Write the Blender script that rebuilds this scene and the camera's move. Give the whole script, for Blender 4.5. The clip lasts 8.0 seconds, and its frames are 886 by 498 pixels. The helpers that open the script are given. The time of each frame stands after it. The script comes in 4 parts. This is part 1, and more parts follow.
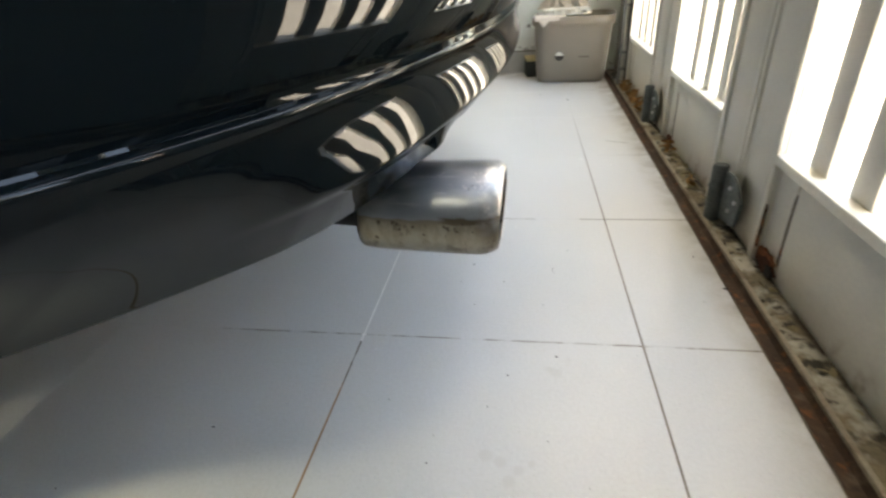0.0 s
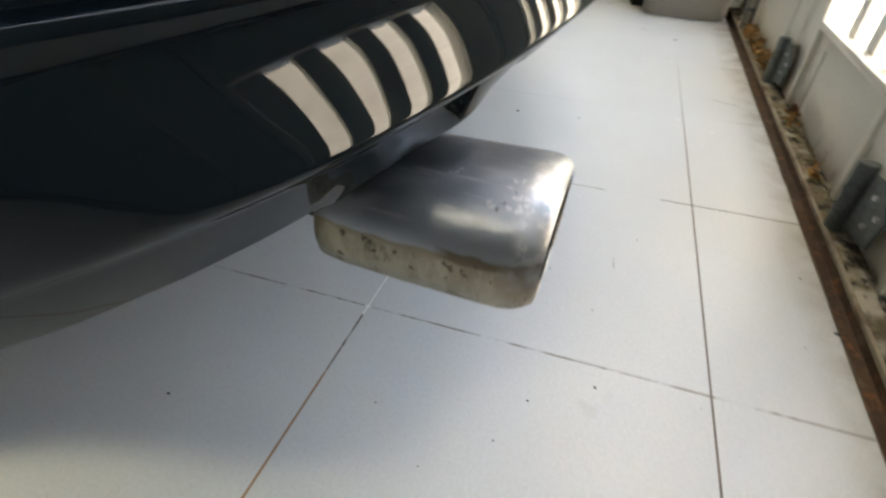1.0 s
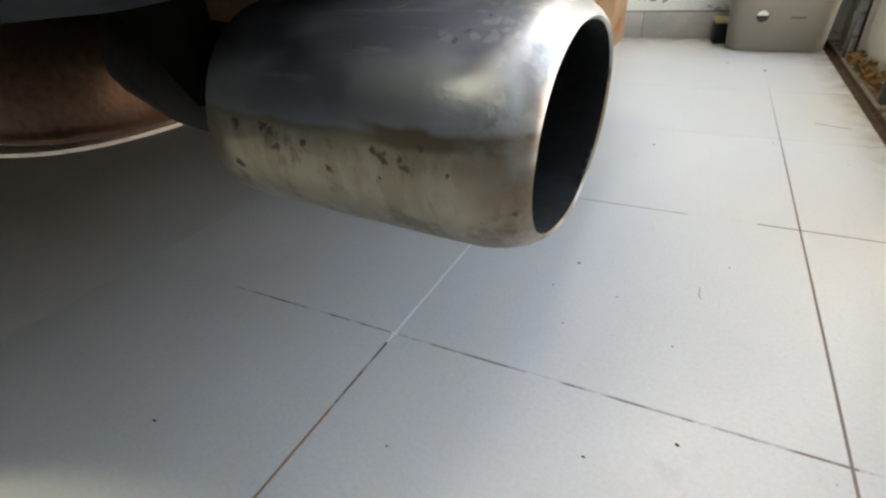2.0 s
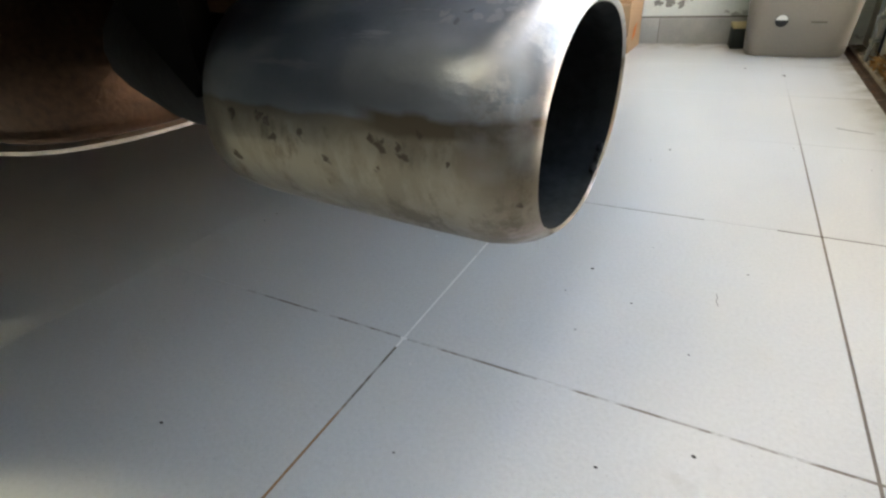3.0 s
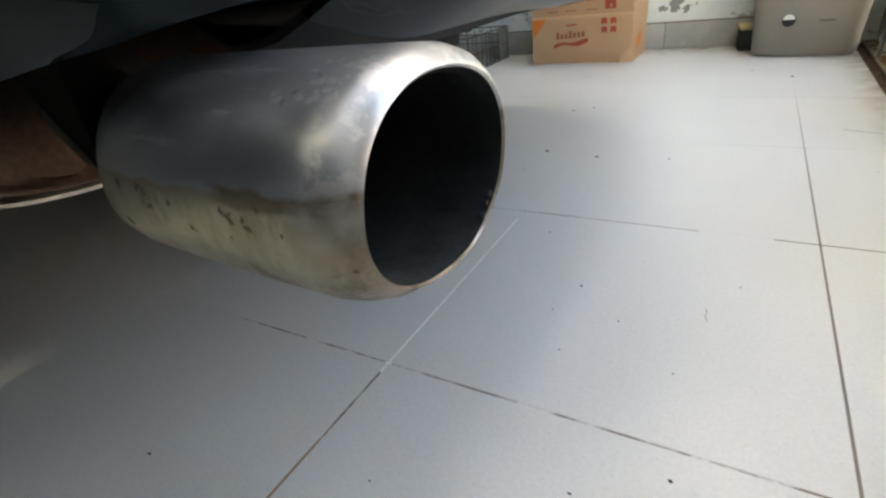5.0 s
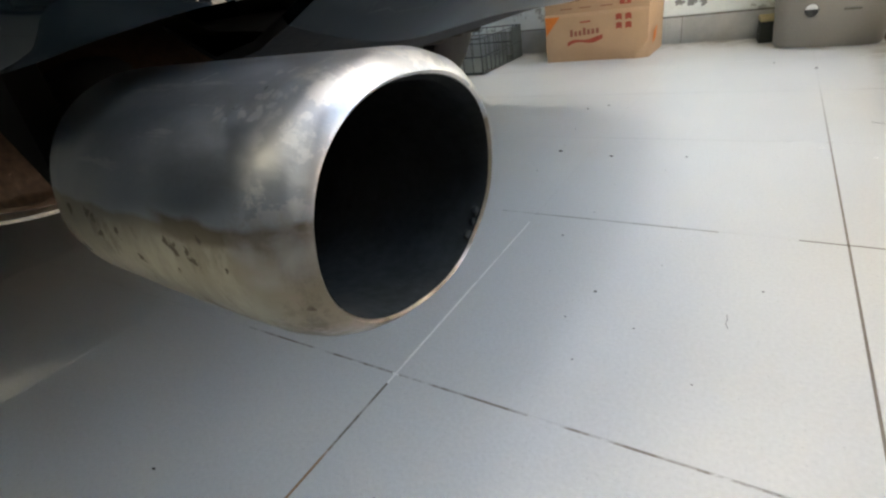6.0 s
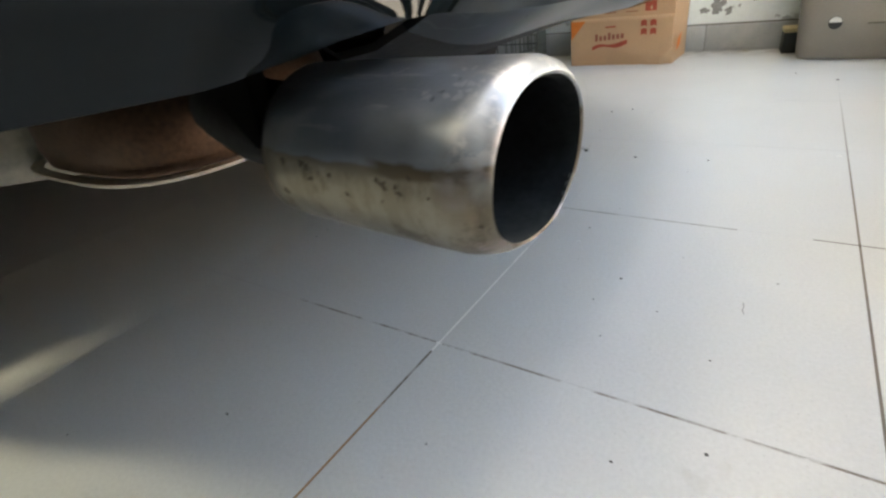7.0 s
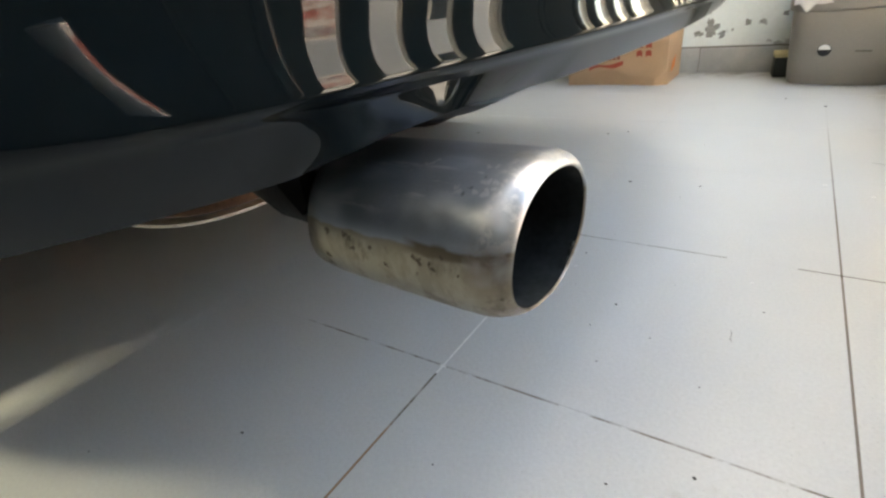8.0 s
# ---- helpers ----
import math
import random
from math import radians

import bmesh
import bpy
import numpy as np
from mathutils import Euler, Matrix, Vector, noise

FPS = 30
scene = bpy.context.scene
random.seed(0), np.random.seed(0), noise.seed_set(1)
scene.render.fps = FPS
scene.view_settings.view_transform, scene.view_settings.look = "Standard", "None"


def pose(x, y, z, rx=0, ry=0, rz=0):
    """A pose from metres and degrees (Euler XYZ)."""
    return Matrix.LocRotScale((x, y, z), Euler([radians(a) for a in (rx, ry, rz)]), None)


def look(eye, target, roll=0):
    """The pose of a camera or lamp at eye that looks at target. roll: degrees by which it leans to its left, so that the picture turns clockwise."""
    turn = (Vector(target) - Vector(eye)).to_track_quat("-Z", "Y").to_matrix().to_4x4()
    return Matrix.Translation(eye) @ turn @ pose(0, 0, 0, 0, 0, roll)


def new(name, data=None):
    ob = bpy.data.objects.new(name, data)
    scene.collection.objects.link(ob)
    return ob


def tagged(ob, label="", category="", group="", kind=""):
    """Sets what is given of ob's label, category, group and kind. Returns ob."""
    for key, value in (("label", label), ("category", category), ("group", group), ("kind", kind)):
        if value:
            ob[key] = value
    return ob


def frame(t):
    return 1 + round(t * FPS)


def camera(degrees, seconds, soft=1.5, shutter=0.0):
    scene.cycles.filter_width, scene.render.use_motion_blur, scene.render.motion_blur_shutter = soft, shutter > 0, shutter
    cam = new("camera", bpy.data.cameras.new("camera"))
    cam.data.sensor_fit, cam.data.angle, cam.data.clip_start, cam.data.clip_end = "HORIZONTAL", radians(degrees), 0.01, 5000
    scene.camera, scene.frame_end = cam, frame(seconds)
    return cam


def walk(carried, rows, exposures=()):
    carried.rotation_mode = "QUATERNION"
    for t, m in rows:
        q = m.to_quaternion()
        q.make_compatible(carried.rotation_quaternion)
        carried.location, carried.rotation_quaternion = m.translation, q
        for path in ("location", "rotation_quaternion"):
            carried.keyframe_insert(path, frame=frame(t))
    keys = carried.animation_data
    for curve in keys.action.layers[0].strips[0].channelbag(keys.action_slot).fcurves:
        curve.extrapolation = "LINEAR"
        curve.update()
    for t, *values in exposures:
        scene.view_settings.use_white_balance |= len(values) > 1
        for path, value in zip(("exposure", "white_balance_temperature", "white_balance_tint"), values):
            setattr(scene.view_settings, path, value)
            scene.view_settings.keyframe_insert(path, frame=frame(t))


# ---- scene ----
cam = camera(82.6, 8.0, 2.4, 0.5)
PATH = [
    (0, (0.231, -0.573, 0.473), (-0.075, 1.148, -0.499), -4.0),
    (0.2, (0.229, -0.543, 0.466), (-0.138, 1.17, -0.499), -4.8),
    (0.5, (0.239, -0.467, 0.449), (-0.207, 1.222, -0.526), -7.6),
    (0.7, (0.244, -0.435, 0.451), (-0.251, 1.184, -0.614), -7.4),
    (0.9, (0.229, -0.416, 0.444), (-0.262, 1.129, -0.727), -1.2),
    (1, (0.225, -0.405, 0.445), (-0.255, 1.103, -0.779), 1.7),
    (1.2, (0.244, -0.388, 0.413), (-0.32, 1.173, -0.704), 3.1),
    (1.3, (0.251, -0.38, 0.392), (-0.387, 1.211, -0.638), 1.9),
    (1.5, (0.251, -0.353, 0.37), (-0.458, 1.217, -0.646), -1.1),
    (1.8, (0.246, -0.344, 0.351), (-0.539, 1.191, -0.661), -3.4),
    (2, (0.247, -0.345, 0.348), (-0.56, 1.179, -0.666), -3.3),
    (3.5, (0.248, -0.33, 0.34), (-0.629, 1.181, -0.633), -4.2),
    (4, (0.264, -0.32, 0.351), (-0.617, 1.195, -0.613), -4.9),
    (4.5, (0.283, -0.323, 0.352), (-0.627, 1.183, -0.599), -6.0),
    (6, (0.2884, -0.2962, 0.3489), (-0.6688, 1.088, -0.5329), -9.0),
    (6.5, (0.283, -0.305, 0.352), (-0.744, 1.138, -0.577), -9.1),
    (7, (0.287, -0.365, 0.362), (-0.753, 1.071, -0.564), -7.3),
    (7.2, (0.286, -0.379, 0.366), (-0.748, 1.059, -0.564), -6.7),
    (7.5, (0.288, -0.385, 0.382), (-0.743, 1.057, -0.544), -6.3),
    (7.8, (0.286, -0.384, 0.395), (-0.741, 1.067, -0.522), -6.0),
    (8, (0.289, -0.384, 0.399), (-0.739, 1.075, -0.502), -6.2),
]
walk(cam, [(t, look(eye, target, roll)) for t, eye, target, roll in PATH], exposures=[(0.0, 4.42, 9350, 10.0)])




# ---- world, sun, exposure ----
world = bpy.data.worlds.new("sky")
scene.world = world
world.use_nodes = True
wn = world.node_tree
sky = wn.nodes.new("ShaderNodeTexSky")
sky.sky_type = "NISHITA"
sky.sun_disc = False
sky.sun_elevation, sky.sun_rotation = radians(51.7), radians(350)
wn.links.new(sky.outputs[0], wn.nodes["Background"].inputs[0])
wn.nodes["Background"].inputs[1].default_value = 0.15
sun = new("sun", bpy.data.lights.new("sun", "SUN"))
sun.data.energy, sun.data.angle, sun.data.color = 3.4, radians(0.6), (1.0, 0.975, 0.94)
sun.matrix_world = look((-1.2, 7.0, 9.0), (0.0, 0.0, 0.0))


# Added lamp in an assumed south-wall ventilator, unseen, placed by its shadow edge.
south_lamp = new("south_lamp", bpy.data.lights.new("south_lamp", "AREA"))
south_lamp.data.shape, south_lamp.data.size, south_lamp.data.size_y = "RECTANGLE", 0.40, 0.18
south_lamp.data.energy, south_lamp.data.color = 0.125, (0.92, 1.0, 0.90)
south_lamp.data.spread = radians(35)
south_lamp.matrix_world = look((-0.45, -2.19, 2.37), (-0.64, -0.42, 0.0))
# Unseen fill lamp added at the north wall to brighten the far floor.
north_fill = new("north_fill", bpy.data.lights.new("north_fill", "AREA"))
north_fill.data.shape, north_fill.data.size, north_fill.data.size_y = "RECTANGLE", 0.40, 0.22
north_fill.data.energy, north_fill.data.color = 0.40, (1.0, 1.0, 0.97)
north_fill.matrix_world = look((0.15, 2.04, 2.46), (0.30, 0.20, 0.0))


# ---- materials ----
def material(name, color, rough=0.6, metal=0.0, spread=0.12, scale=8.0, grain=120.0, bump=0.1, coat=0.0, world_wide=False):
    """A surface whose colour and gloss vary at two scales, with fine relief."""
    m = bpy.data.materials.new(name)
    m.use_nodes = True
    nt = m.node_tree
    b = nt.nodes["Principled BSDF"]
    co = nt.nodes.new("ShaderNodeTexCoord")
    big, fine = nt.nodes.new("ShaderNodeTexNoise"), nt.nodes.new("ShaderNodeTexNoise")
    for n, s in ((big, scale), (fine, grain)):
        n.inputs["Scale"].default_value = s
        n.inputs["Detail"].default_value = 5
        nt.links.new(nt.nodes.new("ShaderNodeNewGeometry").outputs["Position"] if world_wide else co.outputs["Object"], n.inputs["Vector"])
    add = nt.nodes.new("ShaderNodeMath")
    add.operation = "MULTIPLY_ADD"
    add.inputs[1].default_value = 0.5
    nt.links.new(fine.outputs[0], add.inputs[0])
    half = nt.nodes.new("ShaderNodeMath")
    half.operation = "MULTIPLY"
    half.inputs[1].default_value = 0.5
    nt.links.new(big.outputs[0], half.inputs[0])
    nt.links.new(half.outputs[0], add.inputs[2])
    ramp = nt.nodes.new("ShaderNodeValToRGB")
    ramp.color_ramp.elements[0].position, ramp.color_ramp.elements[1].position = 0.3, 0.7
    ramp.color_ramp.elements[0].color = (*[c * (1 - spread) for c in color], 1)
    ramp.color_ramp.elements[1].color = (*[min(1, c * (1 + spread)) for c in color], 1)
    nt.links.new(add.outputs[0], ramp.inputs[0])
    nt.links.new(ramp.outputs[0], b.inputs["Base Color"])
    mr = nt.nodes.new("ShaderNodeMapRange")
    mr.inputs["To Min"].default_value, mr.inputs["To Max"].default_value = rough * 0.85, min(1, rough * 1.15)
    nt.links.new(big.outputs[0], mr.inputs["Value"])
    nt.links.new(mr.outputs[0], b.inputs["Roughness"])
    b.inputs["Metallic"].default_value = metal
    b.inputs["Coat Weight"].default_value = coat
    b.inputs["Coat Roughness"].default_value = 0.03
    bp = nt.nodes.new("ShaderNodeBump")
    bp.inputs["Strength"].default_value, bp.inputs["Distance"].default_value = bump, 0.002
    nt.links.new(fine.outputs[0], bp.inputs["Height"])
    if bump > 0:
        nt.links.new(bp.outputs[0], b.inputs["Normal"])
    return m


def stained(m, color, scale, low, high, rough=0.9, stretch=(1, 1, 1), metal=0.0, world_wide=False):
    """Lays patches of another colour over a material, where a noise passes low to high."""
    nt = m.node_tree
    b = nt.nodes["Principled BSDF"]
    co, mp = nt.nodes.new("ShaderNodeTexCoord"), nt.nodes.new("ShaderNodeMapping")
    mp.inputs["Scale"].default_value = stretch
    n = nt.nodes.new("ShaderNodeTexNoise")
    n.inputs["Scale"].default_value, n.inputs["Detail"].default_value = scale, 6
    n.inputs["Roughness"].default_value = 0.65
    nt.links.new(nt.nodes.new("ShaderNodeNewGeometry").outputs["Position"] if world_wide else co.outputs["Object"], mp.inputs["Vector"])
    nt.links.new(mp.outputs[0], n.inputs["Vector"])
    mr = nt.nodes.new("ShaderNodeMapRange")
    mr.inputs["From Min"].default_value, mr.inputs["From Max"].default_value = low, high
    nt.links.new(n.outputs[0], mr.inputs["Value"])
    for socket, value in (("Base Color", (*color, 1)), ("Roughness", rough), ("Metallic", metal)):
        mix = nt.nodes.new("ShaderNodeMix")
        mix.data_type = "RGBA" if socket == "Base Color" else "FLOAT"
        ins = [s for s in mix.inputs if s.enabled]
        nt.links.new(mr.outputs[0], ins[0])
        old = b.inputs[socket]
        if old.is_linked:
            nt.links.new(old.links[0].from_socket, ins[1])
        else:
            ins[1].default_value = old.default_value
        ins[2].default_value = value
        nt.links.new([s for s in mix.outputs if s.enabled][0], old)
    return mr


def soft(mr):
    """Makes the noise behind a stain smooth and cloudy."""
    n = mr.inputs["Value"].links[0].from_node
    n.inputs["Detail"].default_value, n.inputs["Roughness"].default_value = 2, 0.45
    return mr


def narrow(nt, mr, mul, by):
    """Multiplies the share that drives a stain's mixes by another share."""
    source = mr.outputs[0]
    while source.links[0].to_node.type == "MATH":
        source = source.links[0].to_node.outputs[0]
    targets = [l.to_socket for l in source.links]
    nt.links.new(source, mul.inputs[0])
    nt.links.new(by.outputs[0], mul.inputs[1])
    for socket in targets:
        nt.links.new(mul.outputs[0], socket)


def masked(m, mr, axis, start, end, world_wide=False, tilt=0.0, rag=0.0, fine=150.0):
    """Lets a stain grow along an axis of the object: none at start, full at end, over a line that may slope along x and be ragged."""
    nt = m.node_tree
    co, sep = nt.nodes.new("ShaderNodeTexCoord"), nt.nodes.new("ShaderNodeSeparateXYZ")
    nt.links.new(nt.nodes.new("ShaderNodeNewGeometry").outputs["Position"] if world_wide else co.outputs["Object"], sep.inputs[0])
    g = nt.nodes.new("ShaderNodeMapRange")
    g.inputs["From Min"].default_value, g.inputs["From Max"].default_value = start, end
    nt.links.new(sep.outputs[axis], g.inputs["Value"])
    for source, by in ((sep.outputs[0], tilt), (None, rag)):
        if by:
            add = nt.nodes.new("ShaderNodeMath")
            add.operation = "MULTIPLY_ADD"
            add.inputs[1].default_value = by
            if source is None:
                n = nt.nodes.new("ShaderNodeTexNoise")
                n.inputs["Scale"].default_value, n.inputs["Detail"].default_value = fine, 3
                nt.links.new(co.outputs["Object"], n.inputs["Vector"])
                source = n.outputs[0]
            nt.links.new(source, add.inputs[0])
            nt.links.new(g.inputs["Value"].links[0].from_socket, add.inputs[2])
            nt.links.new(add.outputs[0], g.inputs["Value"])
    mul = nt.nodes.new("ShaderNodeMath")
    mul.operation = "MULTIPLY"
    narrow(nt, mr, mul, g)


def banded(m, mr, axis, centre, half):
    """Keeps a stain to a band across an axis of the object."""
    nt = m.node_tree
    co, sep = nt.nodes.new("ShaderNodeTexCoord"), nt.nodes.new("ShaderNodeSeparateXYZ")
    nt.links.new(co.outputs["Object"], sep.inputs[0])
    inside, mul = nt.nodes.new("ShaderNodeMath"), nt.nodes.new("ShaderNodeMath")
    inside.operation, mul.operation = "COMPARE", "MULTIPLY"
    inside.inputs[1].default_value, inside.inputs[2].default_value = centre, half
    nt.links.new(sep.outputs[axis], inside.inputs[0])
    narrow(nt, mr, mul, inside)


def dented(m, scale, strength, distance, stretch=(1, 1, 1)):
    """Adds broad uneven relief under the fine relief of a material."""
    nt = m.node_tree
    b = nt.nodes["Principled BSDF"]
    co, mp, n, bp = nt.nodes.new("ShaderNodeTexCoord"), nt.nodes.new("ShaderNodeMapping"), nt.nodes.new("ShaderNodeTexNoise"), nt.nodes.new("ShaderNodeBump")
    mp.inputs["Scale"].default_value = stretch
    n.inputs["Scale"].default_value, n.inputs["Detail"].default_value = scale, 4
    bp.inputs["Strength"].default_value, bp.inputs["Distance"].default_value = strength, distance
    nt.links.new(co.outputs["Object"], mp.inputs["Vector"])
    nt.links.new(mp.outputs[0], n.inputs["Vector"])
    nt.links.new(n.outputs[0], bp.inputs["Height"])
    if b.inputs["Normal"].is_linked:
        nt.links.new(b.inputs["Normal"].links[0].from_socket, bp.inputs["Normal"])
    nt.links.new(bp.outputs[0], b.inputs["Normal"])


def spotted(m, color, places, rough=0.8, world_wide=False, metal=0.0):
    """Ragged single stains at given places of the object: x, y, z and radius."""
    nt = m.node_tree
    mr = stained(m, color, 60.0, -1.0, 0.0, rough, metal=metal)
    co, n, add = nt.nodes.new("ShaderNodeTexCoord"), nt.nodes.new("ShaderNodeTexNoise"), nt.nodes.new("ShaderNodeVectorMath")
    n.inputs["Scale"].default_value, n.inputs["Detail"].default_value = 320.0, 3
    add.operation = "MULTIPLY_ADD"
    add.inputs[1].default_value = (0.006, 0.006, 0.006)
    place = nt.nodes.new("ShaderNodeNewGeometry").outputs["Position"] if world_wide else co.outputs["Object"]
    nt.links.new(place, n.inputs["Vector"])
    nt.links.new(n.outputs["Color"], add.inputs[0])
    nt.links.new(place, add.inputs[2])
    last = None
    for x, y, z, r in places:
        d, g = nt.nodes.new("ShaderNodeVectorMath"), nt.nodes.new("ShaderNodeMapRange")
        d.operation = "DISTANCE"
        d.inputs[1].default_value = (x + 0.003, y + 0.003, z + 0.003)
        nt.links.new(add.outputs[0], d.inputs[0])
        g.inputs["From Min"].default_value, g.inputs["From Max"].default_value = r * 1.25, r * 0.75
        nt.links.new(d.outputs["Value"], g.inputs["Value"])
        if last is None:
            last = g.outputs[0]
        else:
            top = nt.nodes.new("ShaderNodeMath")
            top.operation = "MAXIMUM"
            nt.links.new(last, top.inputs[0])
            nt.links.new(g.outputs[0], top.inputs[1])
            last = top.outputs[0]
    for link in list(mr.outputs[0].links):
        nt.links.new(last, link.to_socket)


TILE = material("glazed grey floor tile", (0.61, 0.615, 0.605), 0.36, spread=0.09, scale=3.0, grain=240.0, bump=0.13, world_wide=True)
stained(TILE, (0.42, 0.40, 0.36), 5.0, 0.68, 0.86, 0.6, world_wide=True)
masked(TILE, stained(TILE, (0.30, 0.26, 0.20), 16.0, 0.34, 0.72, 0.8, world_wide=True), 0, 0.51, 0.575, True)
masked(TILE, stained(TILE, (0.26, 0.22, 0.16), 14.0, 0.32, 0.66, 0.8, world_wide=True), 1, 1.86, 2.04, True)
stained(TILE, (0.33, 0.33, 0.33), 420.0, 0.62, 0.72, 0.5, world_wide=True)
spotted(TILE, (0.582, 0.58, 0.565), ((0.196, -0.198, 0.0, 0.008), (0.212, -0.205, 0.0, 0.007), (0.232, -0.214, 0.0, 0.006), (0.222, -0.228, 0.0, 0.007), (0.246, -0.205, 0.0, 0.004)), 0.5, True)
GROUT = material("pale dirty grout", (0.60, 0.605, 0.595), 0.45, spread=0.09, scale=12.0, grain=260.0, bump=0.3)
DARKLINE = stained(GROUT, (0.23, 0.195, 0.165), 15.0, 0.44, 0.54)
banded(GROUT, DARKLINE, 1, 0.0, 0.004)
banded(GROUT, DARKLINE, 0, 0.17, 0.40)
LONGLINE = stained(GROUT, (0.22, 0.185, 0.155), 9.0, 0.26, 0.40)
banded(GROUT, LONGLINE, 0, 0.40, 0.004)
masked(GROUT, LONGLINE, 1, 1.3, 0.6)
SHORTLINE = stained(GROUT, (0.11, 0.09, 0.07), 9.0, 0.30, 0.44)
banded(GROUT, SHORTLINE, 1, 0.40, 0.004)
banded(GROUT, SHORTLINE, 0, 0.46, 0.11)
FAINT = stained(GROUT, (0.24, 0.22, 0.19), 7.0, 0.40, 0.52)
banded(GROUT, FAINT, 1, 0.40, 0.004)
banded(GROUT, FAINT, 0, 0.10, 0.16)
CHALK = stained(GROUT, (0.88, 0.88, 0.86), 22.0, 0.34, 0.46)
banded(GROUT, CHALK, 0, 0.0, 0.004)
banded(GROUT, CHALK, 1, 0.17, 0.20)
GREYED = stained(GROUT, (0.16, 0.13, 0.10), 26.0, 0.36, 0.50)
banded(GROUT, GREYED, 0, 0.0, 0.004)
banded(GROUT, GREYED, 1, -0.06, 0.045)
BROWN = stained(GROUT, (0.36, 0.20, 0.10), 9.0, 0.20, 0.34)
banded(GROUT, BROWN, 0, 0.0, 0.004)
masked(GROUT, BROWN, 1, -0.095, -0.115)
masked(GROUT, stained(GROUT, (0.19, 0.15, 0.11), 9.0, 0.28, 0.54), 0, 0.46, 0.52)
PAINT = material("dark blue metallic car paint", (0.003, 0.0060, 0.0078), 0.22, spread=0.25, scale=4.0, grain=900.0, bump=0.0, coat=0.67)
PAINT.node_tree.nodes["Principled BSDF"].inputs["Specular IOR Level"].default_value = 0.0
PAINT.node_tree.nodes["Principled BSDF"].inputs["Coat IOR"].default_value = 1.42
stained(PAINT, (0.05, 0.055, 0.055), 900.0, 0.735, 0.76, 0.6)
PLASTIC = material("black underbody plastic", (0.012, 0.012, 0.013), 0.65, spread=0.3, scale=14.0, grain=200.0, bump=0.2)
PLASTIC.node_tree.nodes["Principled BSDF"].inputs["Specular IOR Level"].default_value = 0.15
RUBBER = material("tyre rubber", (0.016, 0.016, 0.017), 0.8, spread=0.3, scale=20.0, grain=200.0, bump=0.3)
ALLOY = material("silver wheel alloy", (0.5, 0.5, 0.52), 0.35, metal=0.9, spread=0.1)
GLASS = material("tinted car glass", (0.01, 0.012, 0.012), 0.05, spread=0.1, bump=0.0, coat=1.0)
STEEL = material("brushed stainless steel", (0.58, 0.59, 0.61), 0.33, metal=1.0, spread=0.06, scale=30.0, grain=700.0, bump=0.03)
TIPSTEEL = material("stained stainless steel", (0.40, 0.435, 0.485), 0.34, metal=0.86, spread=0.12, scale=45.0, grain=600.0, bump=0.03)
soft(stained(TIPSTEEL, (0.47, 0.495, 0.53), 60.0, 0.42, 0.80, 0.42, (0.40, 1.5, 1.5), metal=0.9))
soft(stained(TIPSTEEL, (0.35, 0.385, 0.44), 30.0, 0.35, 0.75, 0.32, (0.6, 1.2, 1.2), metal=0.94))
soft(stained(TIPSTEEL, (0.50, 0.53, 0.57), 80.0, 0.54, 0.74, 0.44, (0.5, 1.3, 1.3), metal=0.8))
# Pale dust over the lower half, its upper edge ragged and falling towards the mouth.
TAN = stained(TIPSTEEL, (0.27, 0.238, 0.185), 38.0, 0.05, 0.25, 0.36, metal=0.82)
masked(TIPSTEEL, TAN, 2, 0.3190, 0.3178, tilt=0.03, rag=0.007, fine=45.0)
PALE = stained(TIPSTEEL, (0.35, 0.315, 0.25), 34.0, 0.44, 0.54, 0.38, (1.6, 1.0, 0.8), metal=0.75)
masked(TIPSTEEL, PALE, 2, 0.3170, 0.3155, tilt=0.03, rag=0.008, fine=55.0)
masked(TIPSTEEL, PALE, 0, 0.206, 0.198)
DULL = stained(TIPSTEEL, (0.17, 0.142, 0.105), 75.0, 0.54, 0.64, 0.45, (1.0, 1.0, 0.6), metal=0.7)
masked(TIPSTEEL, DULL, 2, 0.3110, 0.3060)
masked(TIPSTEEL, stained(TIPSTEEL, (0.13, 0.095, 0.065), 45.0, 0.40, 0.60, 0.5, metal=0.5), 2, 0.292, 0.270)
# Brown band above the dust edge: a reflection put into the colour.
BROWN_REFLECT = stained(TIPSTEEL, (0.16, 0.125, 0.085), 34.0, 0.36, 0.46, 0.36, (0.5, 1.0, 1.0), metal=0.7)
masked(TIPSTEEL, BROWN_REFLECT, 2, 0.3215, 0.3200, tilt=0.03, rag=0.008, fine=60.0)
masked(TIPSTEEL, BROWN_REFLECT, 2, 0.3155, 0.3170, tilt=0.03, rag=0.008, fine=60.0)
masked(TIPSTEEL, BROWN_REFLECT, 0, 0.168, 0.176)
BRONZED = stained(TIPSTEEL, (0.30, 0.235, 0.20), 48.0, 0.50, 0.58, 0.30, metal=0.9)
masked(TIPSTEEL, BRONZED, 0, 0.196, 0.203)
masked(TIPSTEEL, BRONZED, 2, 0.322, 0.312)
